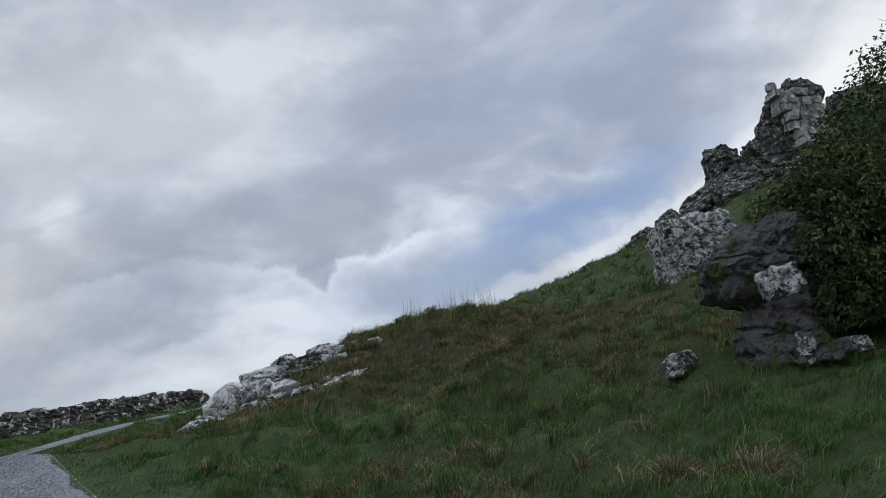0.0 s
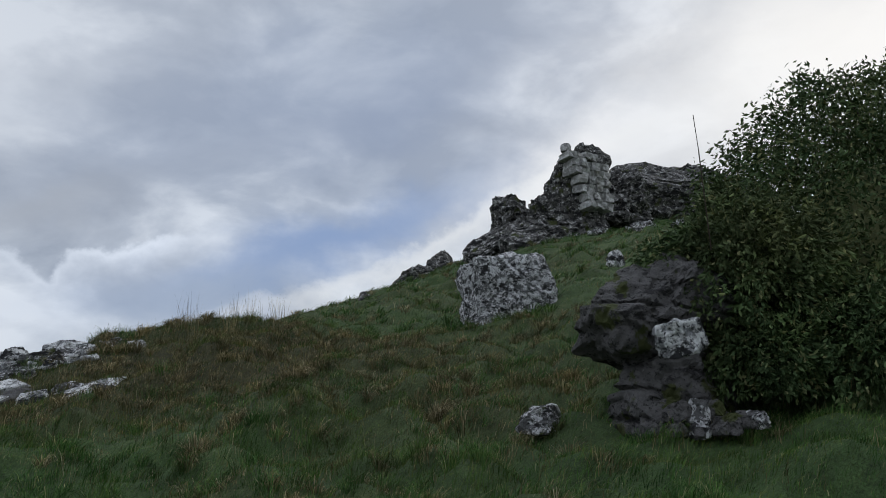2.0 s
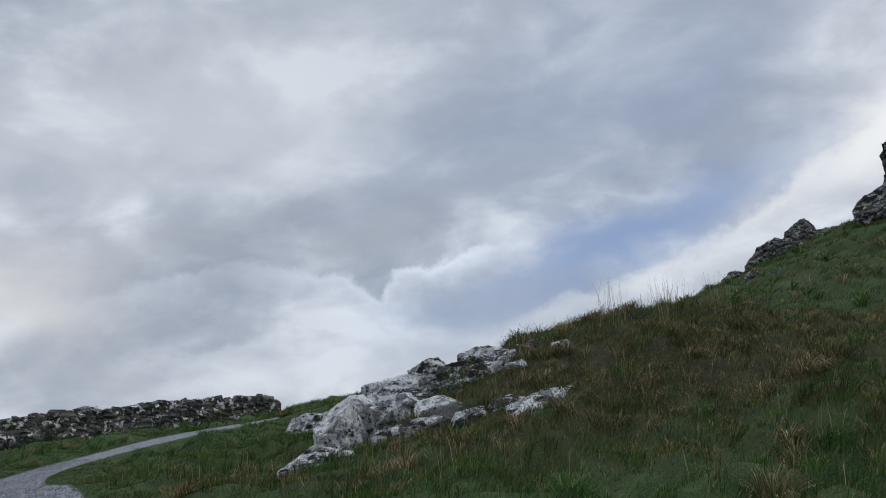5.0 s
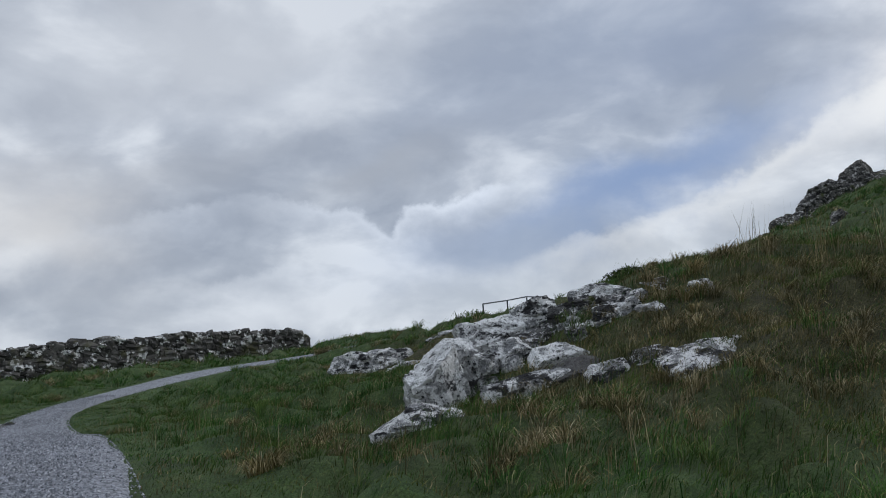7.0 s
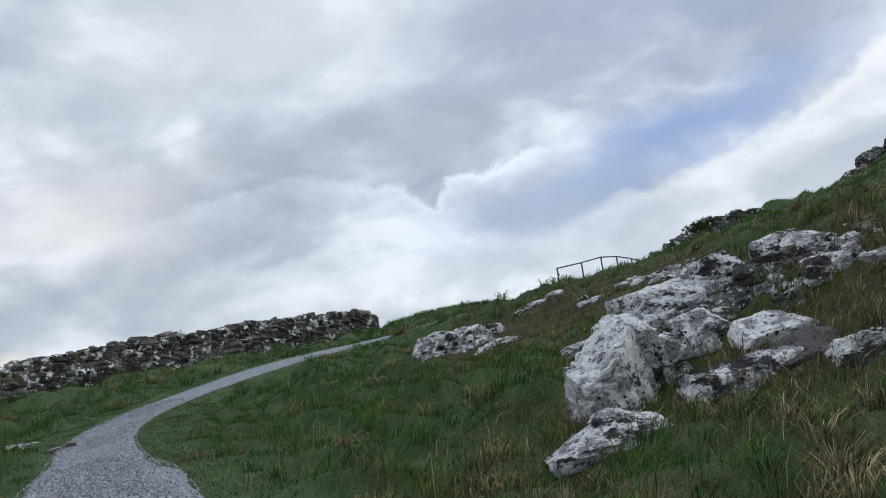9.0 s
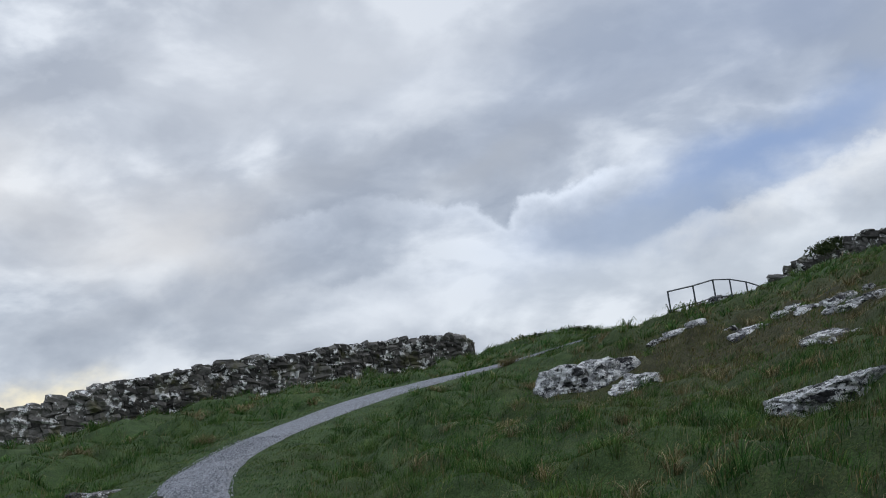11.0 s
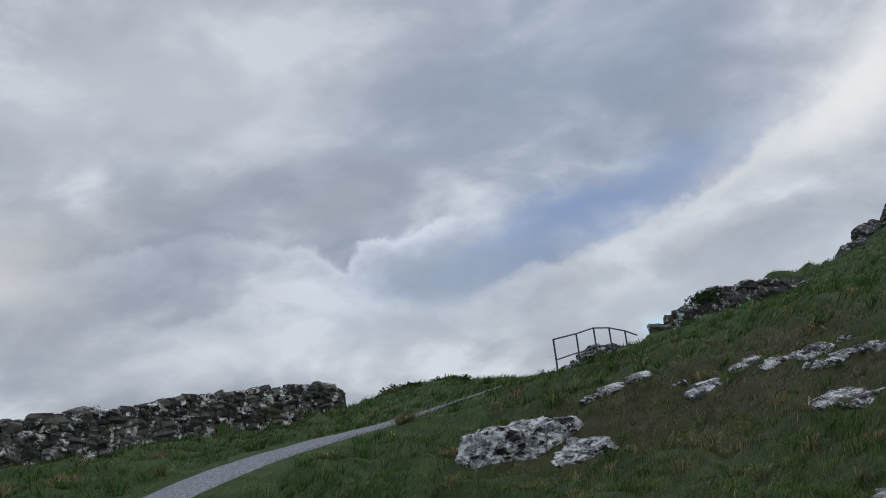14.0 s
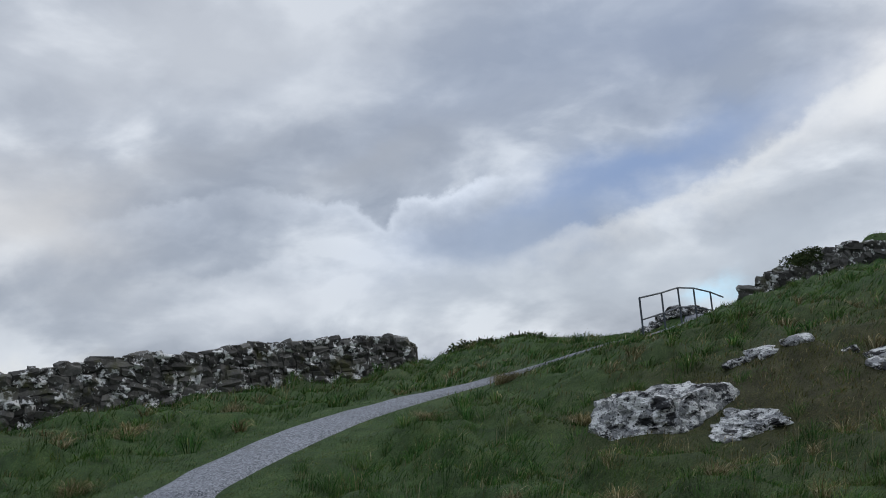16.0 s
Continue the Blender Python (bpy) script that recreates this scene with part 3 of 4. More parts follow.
OUT = [  # label, place, size, seed, material, turn, tilt
    ("long bed of dark limestone showing between turf", -2.62, 16.15, 2.47, (1.4, 0.7, 0.46), 2, PATCHY, 6, 24),
    ("tall white limestone block with a sheer craggy face", -3.97, 15.38, 2.1, (0.56, 0.62, 1.0), 3, WHITE, 15, 6),
    ("pale shoulder of limestone above the white block", -3.74, 15.85, 2.46, (0.44, 0.5, 0.34), 5, WHITE, 24, 24),
    ("pale flat limestone ledge sloping over the outcrop", -3.42, 16.4, 2.74, (0.7, 0.6, 0.26), 7, WHITE, 20, 24),
    ("sheer white limestone step of the broad slab", -2.92, 16.4, 2.88, (0.5, 0.4, 0.34), 10, PALE, 5, 14),
    ("broad stepped limestone slab mottled grey and white", -2.4, 16.35, 2.84, (0.95, 0.55, 0.36), 11, PATCHY, 5, 30),
    ("grey limestone step beside the broad slab", -2.05, 16.15, 2.8, (0.6, 0.45, 0.26), 12, PALE, -15, 28),
    ("weathered limestone crest of the outcrop in turf", -2.14, 16.78, 3.05, (0.7, 0.5, 0.3), 13, PALE, -10, 18),
    ("narrow white limestone step above the turf", -2.45, 15.95, 2.66, (0.5, 0.3, 0.2), 15, PALE, 4, 24),
    ("bright white limestone block set in turf", -2.78, 15.42, 2.41, (0.56, 0.34, 0.2), 17, WHITE, 8, 22),
    ("small white limestone block among moss", -3.5, 15.42, 2.4, (0.23, 0.22, 0.2), 19, PALE, 30, 14),
    ("small white limestone block below the ledge", -3.22, 15.78, 2.52, (0.44, 0.34, 0.22), 20, PALE, 10, 20),
    ("long low grey limestone rib in moss", -3.05, 15.02, 2.17, (1.0, 0.34, 0.15), 23, PALE, 8, 26),
    ("dark overhanging limestone rib under turf", -2.58, 15.1, 2.28, (0.62, 0.3, 0.14), 24, DARK, 8, 22),
    ("low white limestone hump in heath", -2.42, 14.82, 2.16, (0.48, 0.32, 0.22), 29, PALE, 10, 26),
    ("low craggy white limestone rock at the outcrop foot", -4.08, 14.45, 1.9, (0.86, 0.62, 0.34), 31, PALE, 12, 20),
    ("flat grey limestone slab level with the turf", -1.5, 14.7, 2.3, (0.95, 0.6, 0.2), 37, PALE, 8, 26),
    ("mossy limestone beside the flat slab", -1.98, 14.98, 2.33, (0.6, 0.34, 0.16), 39, PATCHY, 8, 24),
    ("small pale stone bedded in the turf", -1.72, 16.0, 2.76, (0.32, 0.28, 0.24), 38, PALE, 8, 24),
    ("small pale stone beside the crest", -1.5, 16.75, 3.1, (0.36, 0.28, 0.14), 40, PALE, 8, 20),
    ("low pale stone in heath above the slab", -1.1, 16.4, 3.04, (0.26, 0.2, 0.14), 42, PALE, 30, 20),
]
for label, x, y, z, size, seed, mat, turn, tilt in OUT:
    rock(label, x, y, z, size, seed, mat, turn, tilt, -9, group=OUTCROP, cuts=3 if mat is WHITE else 5, boxy=12.0, crag=0.15, ledges=0.0 if mat is WHITE else 0.12 if size[2] > 0.3 else 0.0)

chip_rng = random.Random(91)
for k in range(34):
    u, v = chip_rng.random(), chip_rng.gauss(0, 0.18)
    x, y, w = -3.75 + 2.0 * u, 15.3 + 1.0 * chip_rng.random() + 0.5 * u + v, chip_rng.uniform(0.09, 0.26)
    rock("small angular limestone stone bedded in moss", x, y, float(land([x], [y])[0]) + 0.25 * w, (w, w * 0.7, w * 0.6), 700 + k, PALE if k % 3 else PATCHY, chip_rng.uniform(-40, 40), 18, -9, group=OUTCROP, sub=3, boxy=9.0, cuts=5, crag=0.2)

rock("wide pale limestone slab with a pitted front face", -6.25, 26.15, 2.49, (1.9, 1.0, 0.78), 41, PALE, 4, 4, -2, cuts=5, crag=0.2, boxy=9.0)
rock("crumbly low limestone beside the wide slab", -5.3, 25.75, 2.4, (1.15, 0.7, 0.42), 43, PALE, 8, 6, 3, cuts=6, crag=0.24, boxy=7.0, ledges=0.09)
rock("pale rounded limestone rock in deep grass", -3.5, 19.45, 2.33, (1.6, 0.85, 0.54), 47, PALE, -22, 4, -4, ledges=0.16, cuts=5, boxy=8.0, crag=0.16)
STREAK = "limestone streaks in the moss"
streak_rng = random.Random(50)
for (x0, y0), (x1, y1), count, wide in (((-3.6, 26.7), (-1.5, 25.6), 17, 0.22), ((-2.4, 25.3), (-1.3, 24.2), 7, 0.18), ((-3.05, 23.3), (-2.5, 22.95), 6, 0.1), ((-4.95, 27.6), (-4.0, 27.2), 6, 0.1), ((-1.0, 25.2), (-0.5, 23.9), 5, 0.15), ((3.6, 34.6), (4.4, 34.4), 3, 0.1)):
    for k in range(count):
        u = (k + streak_rng.random()) / count
        x, y, w = x0 + u * (x1 - x0) + streak_rng.gauss(0, wide), y0 + u * (y1 - y0) + streak_rng.gauss(0, wide), streak_rng.uniform(0.2, 0.55)
        rock("flat weathered limestone breaking through moss", x, y, float(land([x], [y])[0]) + 0.025, (w, w * streak_rng.uniform(0.4, 0.7), 0.1), 500 + int(1000 * u) + count, PALE if k % 4 else PATCHY, streak_rng.uniform(-30, 30), 16, -8, group=STREAK, sub=3, crag=0.3, boxy=7.0, cuts=6)

rock("large lichen-spotted grey boulder on the slope", 5.86, 17.75, 3.85, (2.0, 1.2, 1.7), 67, SPOTTED, 5, 0, -6, cuts=2, crag=0.13, boxy=9.0)
rock("pale grey stone in hillside grass", 10.1, 20.3, 5.1, (0.5, 0.4, 0.5), 63, PALE, 20, sub=4)
rock("small lichened rock in the grass", 2.8, 9.75, 1.57, (0.52, 0.4, 0.27), 65, PATCHY, 10, sub=4)
rock("small white-tipped stone beside the rock", 2.7, 9.6, 1.5, (0.2, 0.16, 0.14), 66, PATCHY, 10, sub=3)
KNOB = "dark rock outcrop under the bush"
rock("dark overhanging rock face under the bush", 3.82, 9.5, 2.5, (1.15, 0.95, 0.95), 71, DARK, 10, 0, 12, group=KNOB, ledges=0.3, boxy=8.0, crag=0.15, cuts=9)
rock("dark rock shoulder hung with ivy", 4.2, 9.3, 2.75, (1.0, 0.9, 0.75), 72, DARK, -8, 0, 6, group=KNOB, ledges=0.27, boxy=8.0, crag=0.15, cuts=9)
rock("dark stepped rock beneath the bush", 4.05, 9.25, 1.85, (1.35, 1.0, 1.15), 73, DARK, 5, 0, 4, group=KNOB, ledges=0.24, boxy=8.0, crag=0.15, cuts=9)
rock("pale lichened stone wedged in dark rock", 3.68, 8.62, 2.24, (0.38, 0.3, 0.32), 74, PALE, 12, 0, -12, group=KNOB, sub=4, boxy=9, cuts=6)
for k, (x, y, s) in enumerate([(3.55, 8.6, 0.2), (3.72, 8.5, 0.24), (3.86, 8.42, 0.18), (4.0, 8.45, 0.26), (3.42, 8.75, 0.16), (3.8, 8.62, 0.28), (4.15, 8.5, 0.22), (3.64, 8.72, 0.26), (3.95, 8.6, 0.2), (4.28, 8.42, 0.24), (3.5, 8.85, 0.22), (4.1, 8.36, 0.14), (3.64, 8.42, 0.12)]):
    rock("rough stone in the rubble below the bush", x, y, ground_at(x, y) + 0.06 + 0.12 * (k in (5, 7, 8)), (s, s * 0.8, s * 0.75), 80 + k, PATCHY if k % 4 == 1 else DARK, 40 * k, 0, 0, group=KNOB, sub=4)

CRAGS = "ruin crag on the hilltop"
rock("tall dark crag carrying ruined masonry", 15.6, 32.5, 9.3, (2.7, 2.2, 6.0), 101, CRAG, 8, 0, 6, name="crag", group=CRAGS, crag=0.2, cuts=7, ledges=0.5)
rock("dark leaning crag shoulder below the ruin", 14.5, 32.9, 8.8, (1.9, 1.6, 4.1), 102, CRAG, 20, 0, 6, name="crag", group=CRAGS, crag=0.2, cuts=7, ledges=0.4)
rock("dark jagged rock knob on the skyline", 13.25, 33.8, 9.2, (1.7, 1.4, 3.0), 103, CRAG, -12, 0, -6, name="crag", group=CRAGS, crag=0.2, cuts=7, ledges=0.35)
rock("dark rock foot of the ruin crag", 14.4, 32.2, 7.9, (4.8, 2.4, 2.6), 104, CRAG, 5, 0, -12, name="crag", group=CRAGS, cuts=9, crag=0.22)
rock("dark rock slope running down from the ruin crag", 12.3, 33.3, 7.75, (3.2, 1.8, 1.9), 107, CRAG, 0, 0, -30, name="crag", group=CRAGS, cuts=6, crag=0.16, ledges=0.4)
rock("dark rock band along the hilltop", 18.6, 33.4, 10.15, (2.2, 1.8, 2.6), 105, CRAG, 5, name="crag", group=CRAGS, cuts=7, ledges=0.4)
rock("long grey cliff with flat lichened top", 23.0, 34.2, 10.8, (8.5, 2.4, 3.3), 106, CRAG, -2, name="crag", group=CRAGS, cuts=7, ledges=0.55)
for k, (x, y, s) in enumerate([(18.0, 31.0, 0.9), (19.3, 30.6, 0.6), (20.4, 31.4, 0.7), (17.2, 30.4, 0.6), (21.6, 31.0, 0.5), (16.6, 29.6, 0.5), (15.6, 30.3, 0.8)]):
    rock("fallen pale stone below the ruin", x, y, ground_at(x, y) + 0.1, (s * 1.5, s, s * 0.6), 110 + k, PATCHY, 30 * k, 0, -8, group="stones fallen from the ruin", sub=3)
for k, (x, y, z, size) in enumerate([(15.5, 49.7, 9.85, (2.4, 1.6, 2.2)), (14.2, 49.7, 9.3, (2.9, 1.5, 1.9)), (12.9, 49.6, 8.65, (2.9, 1.4, 1.7)), (11.6, 49.5, 7.9, (2.8, 1.3, 1.4)), (10.3, 49.4, 7.15, (2.6, 1.2, 1.1)), (16.9, 50.2, 9.6, (2.4, 1.5, 1.5)), (7.55, 36.2, 6.4, (1.0, 0.8, 0.8)), (6.95, 36.0, 6.1, (0.9, 0.7, 0.5)), (5.75, 28.8, 5.25, (0.8, 0.6, 0.7)), (6.3, 28.9, 5.3, (0.7, 0.5, 0.4))]):
    rock("dark weathered rock crest on the ridge", x, y, z, size, 120 + k, CRAG, 10 * k, 0, -28, group="rocks on the far ridge", cuts=6, crag=0.14, boxy=6.0)
for k, (x, y) in enumerate([(-12.1, 20.55), (-10.95, 19.75), (-12.6, 20.7)]):
    rock("flat worn stone set at the path edge", x, y, ground_at(x, y) + 0.0, (0.7 - 0.15 * k, 0.32, 0.12), 130 + k, PATCHY, 60, group="flat stones at the path", sub=3)

# ---- stone walls ----


def stone_meshes(name, mat, kinds, boxy, jitter, seed):
    """Rough stones one unit across, to be scaled."""
    rng, made = np.random.default_rng(seed), []
    bm = bmesh.new()
    bmesh.ops.create_cube(bm, size=1)
    bmesh.ops.subdivide_edges(bm, edges=bm.edges[:], cuts=1, use_grid_fill=True)
    base = np.array([v.co[:] for v in bm.verts])
    faces = np.array([[v.index for v in f.verts] for f in bm.faces])
    bm.free()
    for _ in range(kinds):
        p = base / (np.sum(np.abs(base * 2) ** boxy, 1) ** (1 / boxy))[:, None]
        p = p * rng.uniform(0.92, 1.05, 3) + rng.normal(0, jitter, p.shape)
        made.append(mesh_np(name, p, faces, mat, False))
    return made


def joined(name, placed, mat):
    """Many placed stones as one mesh."""
    vs, fs, n = [], [], 0
    for me, m in placed:
        c = np.empty(len(me.vertices) * 3)
        me.vertices.foreach_get("co", c)
        c = c.reshape(-1, 3) @ np.array(m.to_3x3()).T + np.array(m.translation)
        fs.append(np.array([p.vertices[:] for p in me.polygons]) + n)
        vs.append(c)
        n += len(c)
    return mesh_np(name, np.vstack(vs), np.vstack(fs), mat, False)


def stone_wall(name, label, line, tall, thick, mat, seed, longest, limit, course=0.155):
    rng = random.Random(seed)
    kinds = stone_meshes("stone", mat, 16, 4.6, 0.055, seed)
    pts = smooth_line(line, 0.1)
    d = np.concatenate([[0], np.cumsum(np.linalg.norm(np.diff(pts, axis=0), axis=1))])
    wall = tagged(new(name), label, "stone wall")
    foot = pts[0]
    wall.matrix_basis = pose(foot[0], foot[1], ground_at(*foot))
    back = wall.matrix_basis.inverted()
    # rubble heart
    bm, ring = bmesh.new(), []
    for i in range(0, len(pts), 4):
        t = pts[min(i + 1, len(pts) - 1)] - pts[max(i - 1, 0)]
        nrm = np.array((-t[1], t[0])) / np.linalg.norm(t) * thick * 0.3
        zb, zt = ground_at(*pts[i]) - 0.25, ground_at(*pts[i]) + tall(d[i]) - 0.12
        ring.append([bm.verts.new(back @ Vector((pts[i][0] + s * nrm[0], pts[i][1] + s * nrm[1], z))) for s, z in ((-1, zb), (1, zb), (1, zt), (-1, zt))])
    for a, b in zip(ring[:-1], ring[1:]):
        for k in range(4):
            bm.faces.new((a[k], a[(k + 1) % 4], b[(k + 1) % 4], b[k]))
    bm.faces.new(ring[0])
    bm.faces.new(ring[-1][::-1])
    bmesh.ops.recalc_face_normals(bm, faces=bm.faces[:])
    part("rubble_core", bm, CORE, wall, "dark rubble between the stones")
    placed = []
    for row in range(10):
        s = rng.uniform(0, 0.1)
        while s < d[-1]:
            w = rng.choice((0.15, 0.2, 0.27, 0.36, 0.48)) * rng.uniform(0.85, 1.15) * longest
            h = course * rng.uniform(0.95, 1.45)
            mid = min(s + w / 2, d[-1])
            x, y = np.interp(mid, d, pts[:, 0]), np.interp(mid, d, pts[:, 1])
            i = int(np.clip(np.searchsorted(d, mid), 1, len(pts) - 1))
            t = pts[i] - pts[i - 1]
            z = row * course + course / 2 - 0.06
            top = tall(mid) + rng.uniform(-0.07, 0.05)
            if z - course / 2 < top:
                z = min(z, top - h * 0.4)
                m = pose(x, y, ground_at(x, y) + z + rng.uniform(-0.015, 0.015), rng.uniform(-12, 12), rng.uniform(-17, 17), math.degrees(math.atan2(t[1], t[0])) + rng.uniform(-6, 6))
                m = m @ Matrix.Diagonal((w * 1.16, thick * rng.uniform(0.86, 1.1), h * 1.26, 1))
                placed.append((mid, rng.choice(kinds), back @ m))
            s += w
    placed.sort(key=lambda r: r[0])
    for _, me, m in placed[:limit]:
        piece("stone", me, wall, m)
    if placed[limit:]:
        ob = new("stone_rubble", joined("stone_rubble", [(me, m) for _, me, m in placed[limit:]], mat))
        ob.parent = wall
        tagged(ob, "further courses of the same stones", kind="stuff")
    return wall


def long_wall_top(s):
    return 0.9 - 0.3 * math.exp(-(s / 0.4) ** 2) + 0.2 * min(s / 3, 1) + 0.16 * min(max(s - 16, 0) / 4, 1) + 0.06 * math.exp(-((s - 2.2) / 1.2) ** 2) - 0.16 * math.exp(-((s - 13) / 1.3) ** 2) + 0.12 * min(max(s - 13.5, 0), 1) + 0.03 * math.sin(s * 1.7)


stone_wall("dry_stone_wall", "old dry stone wall of lichened grey stones, broken off at one end", [(-10.4, 38.3), (-14.4, 34.2), (-19, 29.4), (-22.5, 26.2), (-27, 21), (-33, 13)],
           long_wall_top, 0.5, WALLSTONE, 5, 1.0, 300)
stone_wall("ridge_wall", "low ruined stone wall along the ridge beside the railing", [(0.1, 44.3), (1.6, 43.9), (3.6, 43.2), (6.2, 42.6), (9.0, 42.6)],
           lambda s: (0.35 + 0.45 * min(s / 1.6, 1) + 0.1 * math.sin(s * 2.1)) * max(0.0, min(1, (6.0 - s) / 2.5)) - 0.1 * (s > 5.6), 0.6, WALLSTONE, 9, 1.3, 200, 0.2)

# ---- ruined masonry on the crag ----


def ruin():
    kinds = stone_meshes("block", MASONRY, 10, 9, 0.035, 77)
    thing = tagged(new("ruined_masonry"), "broken remnant of pale squared masonry on the crag", "ruin", CRAGS)
    thing.matrix_basis = pose(14.85, 31.08, 9.15, 0, 0, 10)
    # courses step to the side as they rise, against the leaning crag
    rng = random.Random(4)
    for row in range(7):
        x, far = 0.66 - 0.09 * row + rng.uniform(-0.1, 0.1), 1.75 - 0.01 * row - (0.3 if row == 6 else 0)
        while x < far:
            w, h = rng.uniform(0.26, 0.46), 0.35
            m = pose(x + w / 2, 0.07 * row + rng.uniform(-0.07, 0.07), row * 0.35 + 0.3 - 0.1 * x + rng.uniform(-0.03, 0.03), rng.uniform(-7, 7), rng.uniform(2, 13), rng.uniform(-10, 10))
            piece("block", rng.choice(kinds), thing, m @ Matrix.Diagonal((w * 0.97, rng.uniform(0.75, 0.95), h * rng.uniform(0.9, 1.02), 1)))
            x += w
    piece("block", kinds[0], thing, pose(0.3, 0.45, 2.72, 0, 12, 20) @ Matrix.Diagonal((0.3, 0.35, 0.42, 1)), "single stone on the very top")


ruin()

# ---- railing ----


def tube(bm, a, b, r, seg=8):
    a, b = Vector(a), Vector(b)
    m = Matrix.Translation((a + b) / 2) @ (b - a).to_track_quat("Z", "Y").to_matrix().to_4x4()
    bmesh.ops.create_cone(bm, cap_ends=True, segments=seg, radius1=r, radius2=r, depth=(b - a).length, matrix=m)


def railing():
    tops = [(-3.77, 40.8, 4.83), (-2.76, 42.5, 5.02), (-1.86, 44.15, 5.24), (-1.16, 44.9, 5.22), (-0.53, 45.2, 5.05), (-0.05, 45.4, 4.84)]
    thing = tagged(new("railing"), "grey tubular steel handrail with two rails beside the path", "railing")
    thing.matrix_basis = pose(-3.77, 40.8, ground_at(-3.77, 40.8))
    back = thing.matrix_basis.inverted()
    for i, (x, y, z) in enumerate(tops[:5]):
        bm = bmesh.new()
        tube(bm, back @ Vector((x, y, min(ground_at(x, y), z - 0.6) - 0.3)), back @ Vector((x, y, z)), 0.03)
        part("post", bm, STEEL, thing)
    for a, b in zip(tops[:-1], tops[1:]):
        bm = bmesh.new()
        tube(bm, back @ Vector(a), back @ Vector(b), 0.027)
        part("handrail", bm, STEEL, thing)
    for a, b in zip(tops[:-2], tops[1:-1]):
        bm = bmesh.new()
        tube(bm, back @ (Vector(a) - Vector((0, 0, 0.66))), back @ (Vector(b) - Vector((0, 0, 0.64))), 0.024)
        part("lower_rail", bm, STEEL, thing)


railing()
for k, (x, y, s) in enumerate([(-1.6, 46.2, 0.6), (-1.0, 46.2, 0.5), (-2.1, 45.9, 0.55), (-1.3, 45.7, 0.45), (-1.8, 45.7, 0.4), (-2.5, 45.6, 0.4), (-0.7, 46.0, 0.4), (-2.9, 45.2, 0.4)]):
    rock("grey stone in a low cairn behind the railing", x, y, ground_at(x, y) + 0.12, (s * 1.3, s, s * 0.7), 140 + k, PATCHY, 40 * k, group="cairn behind the railing", sub=3)

# ---- grass ----


def blades(name, roots, height, width, lean, mat, label, seed, wind=(0.25, -0.15), bend=0.5, simple=False):
    """Tapering blades as one mesh: curved, of five corners, or simple, of three."""
    rng = np.random.default_rng(seed)
    n = len(roots)
    ang = rng.uniform(0, 2 * math.pi, n)
    face = rng.uniform(0, 2 * math.pi, n)
    h = height * rng.uniform(0.55, 1.25, n)
    out = np.stack([np.cos(ang), np.sin(ang)], 1) * (lean * rng.uniform(0.2, 1.2, n) * h)[:, None] + np.array(wind) * h[:, None]
    side = np.stack([np.cos(face), np.sin(face), np.zeros(n)], 1) * (width * rng.uniform(0.6, 1.3, n) / 2)[:, None]
    midp = roots + np.concatenate([out * (0.5 - 0.28 * bend), (h * 0.58)[:, None]], 1)
    tip = roots + np.concatenate([out, (h * (1 - 0.35 * bend * rng.random(n)))[:, None]], 1)
    if simple:
        v = np.stack([roots - side, roots + side, tip], 1).reshape(-1, 3)
        return tagged(new(name, mesh_np(name, v, np.arange(3 * n).reshape(-1, 3), mat)), label, "grass", kind="stuff")
    v = np.stack([roots - side, roots + side, midp + side * 0.75, midp - side * 0.75, tip], 1).reshape(-1, 3)
    k = 5 * np.arange(n)[:, None]
    f = np.concatenate([k + np.array([[0, 1, 2]]), k + np.array([[0, 2, 3]]), k + np.array([[3, 2, 4]])])
    return tagged(new(name, mesh_np(name, v, f, mat)), label, "grass", kind="stuff")


def scatter(rng, count, x0, x1, y0, y1, keep, clump, per):
    """Roots in clumps; keep(x, y) gives the chance that a clump stands."""
    x, y = rng.uniform(x0, x1, count), rng.uniform(y0, y1, count)
    ok = rng.random(count) < keep(x, y)
    x, y = x[ok], y[ok]
    x, y = np.repeat(x, per), np.repeat(y, per)
    x, y = x + rng.normal(0, clump, len(x)), y + rng.normal(0, clump, len(y))
    ok = off_path(x, y) - half_at(y) > -0.12 + 0.24 * rng.random(len(x))
    x, y = x[ok], y[ok]
    return np.stack([x, y, land(x, y) - 0.015], 1)


def short_zone(x, y):
    """Trodden turf beside the path."""
    return step01(0.15, 1.1, off_path(x, y) - half_at(y) - 0.35 * fbm(flat(x, y) / 1.4, 2, 0.5, 71))


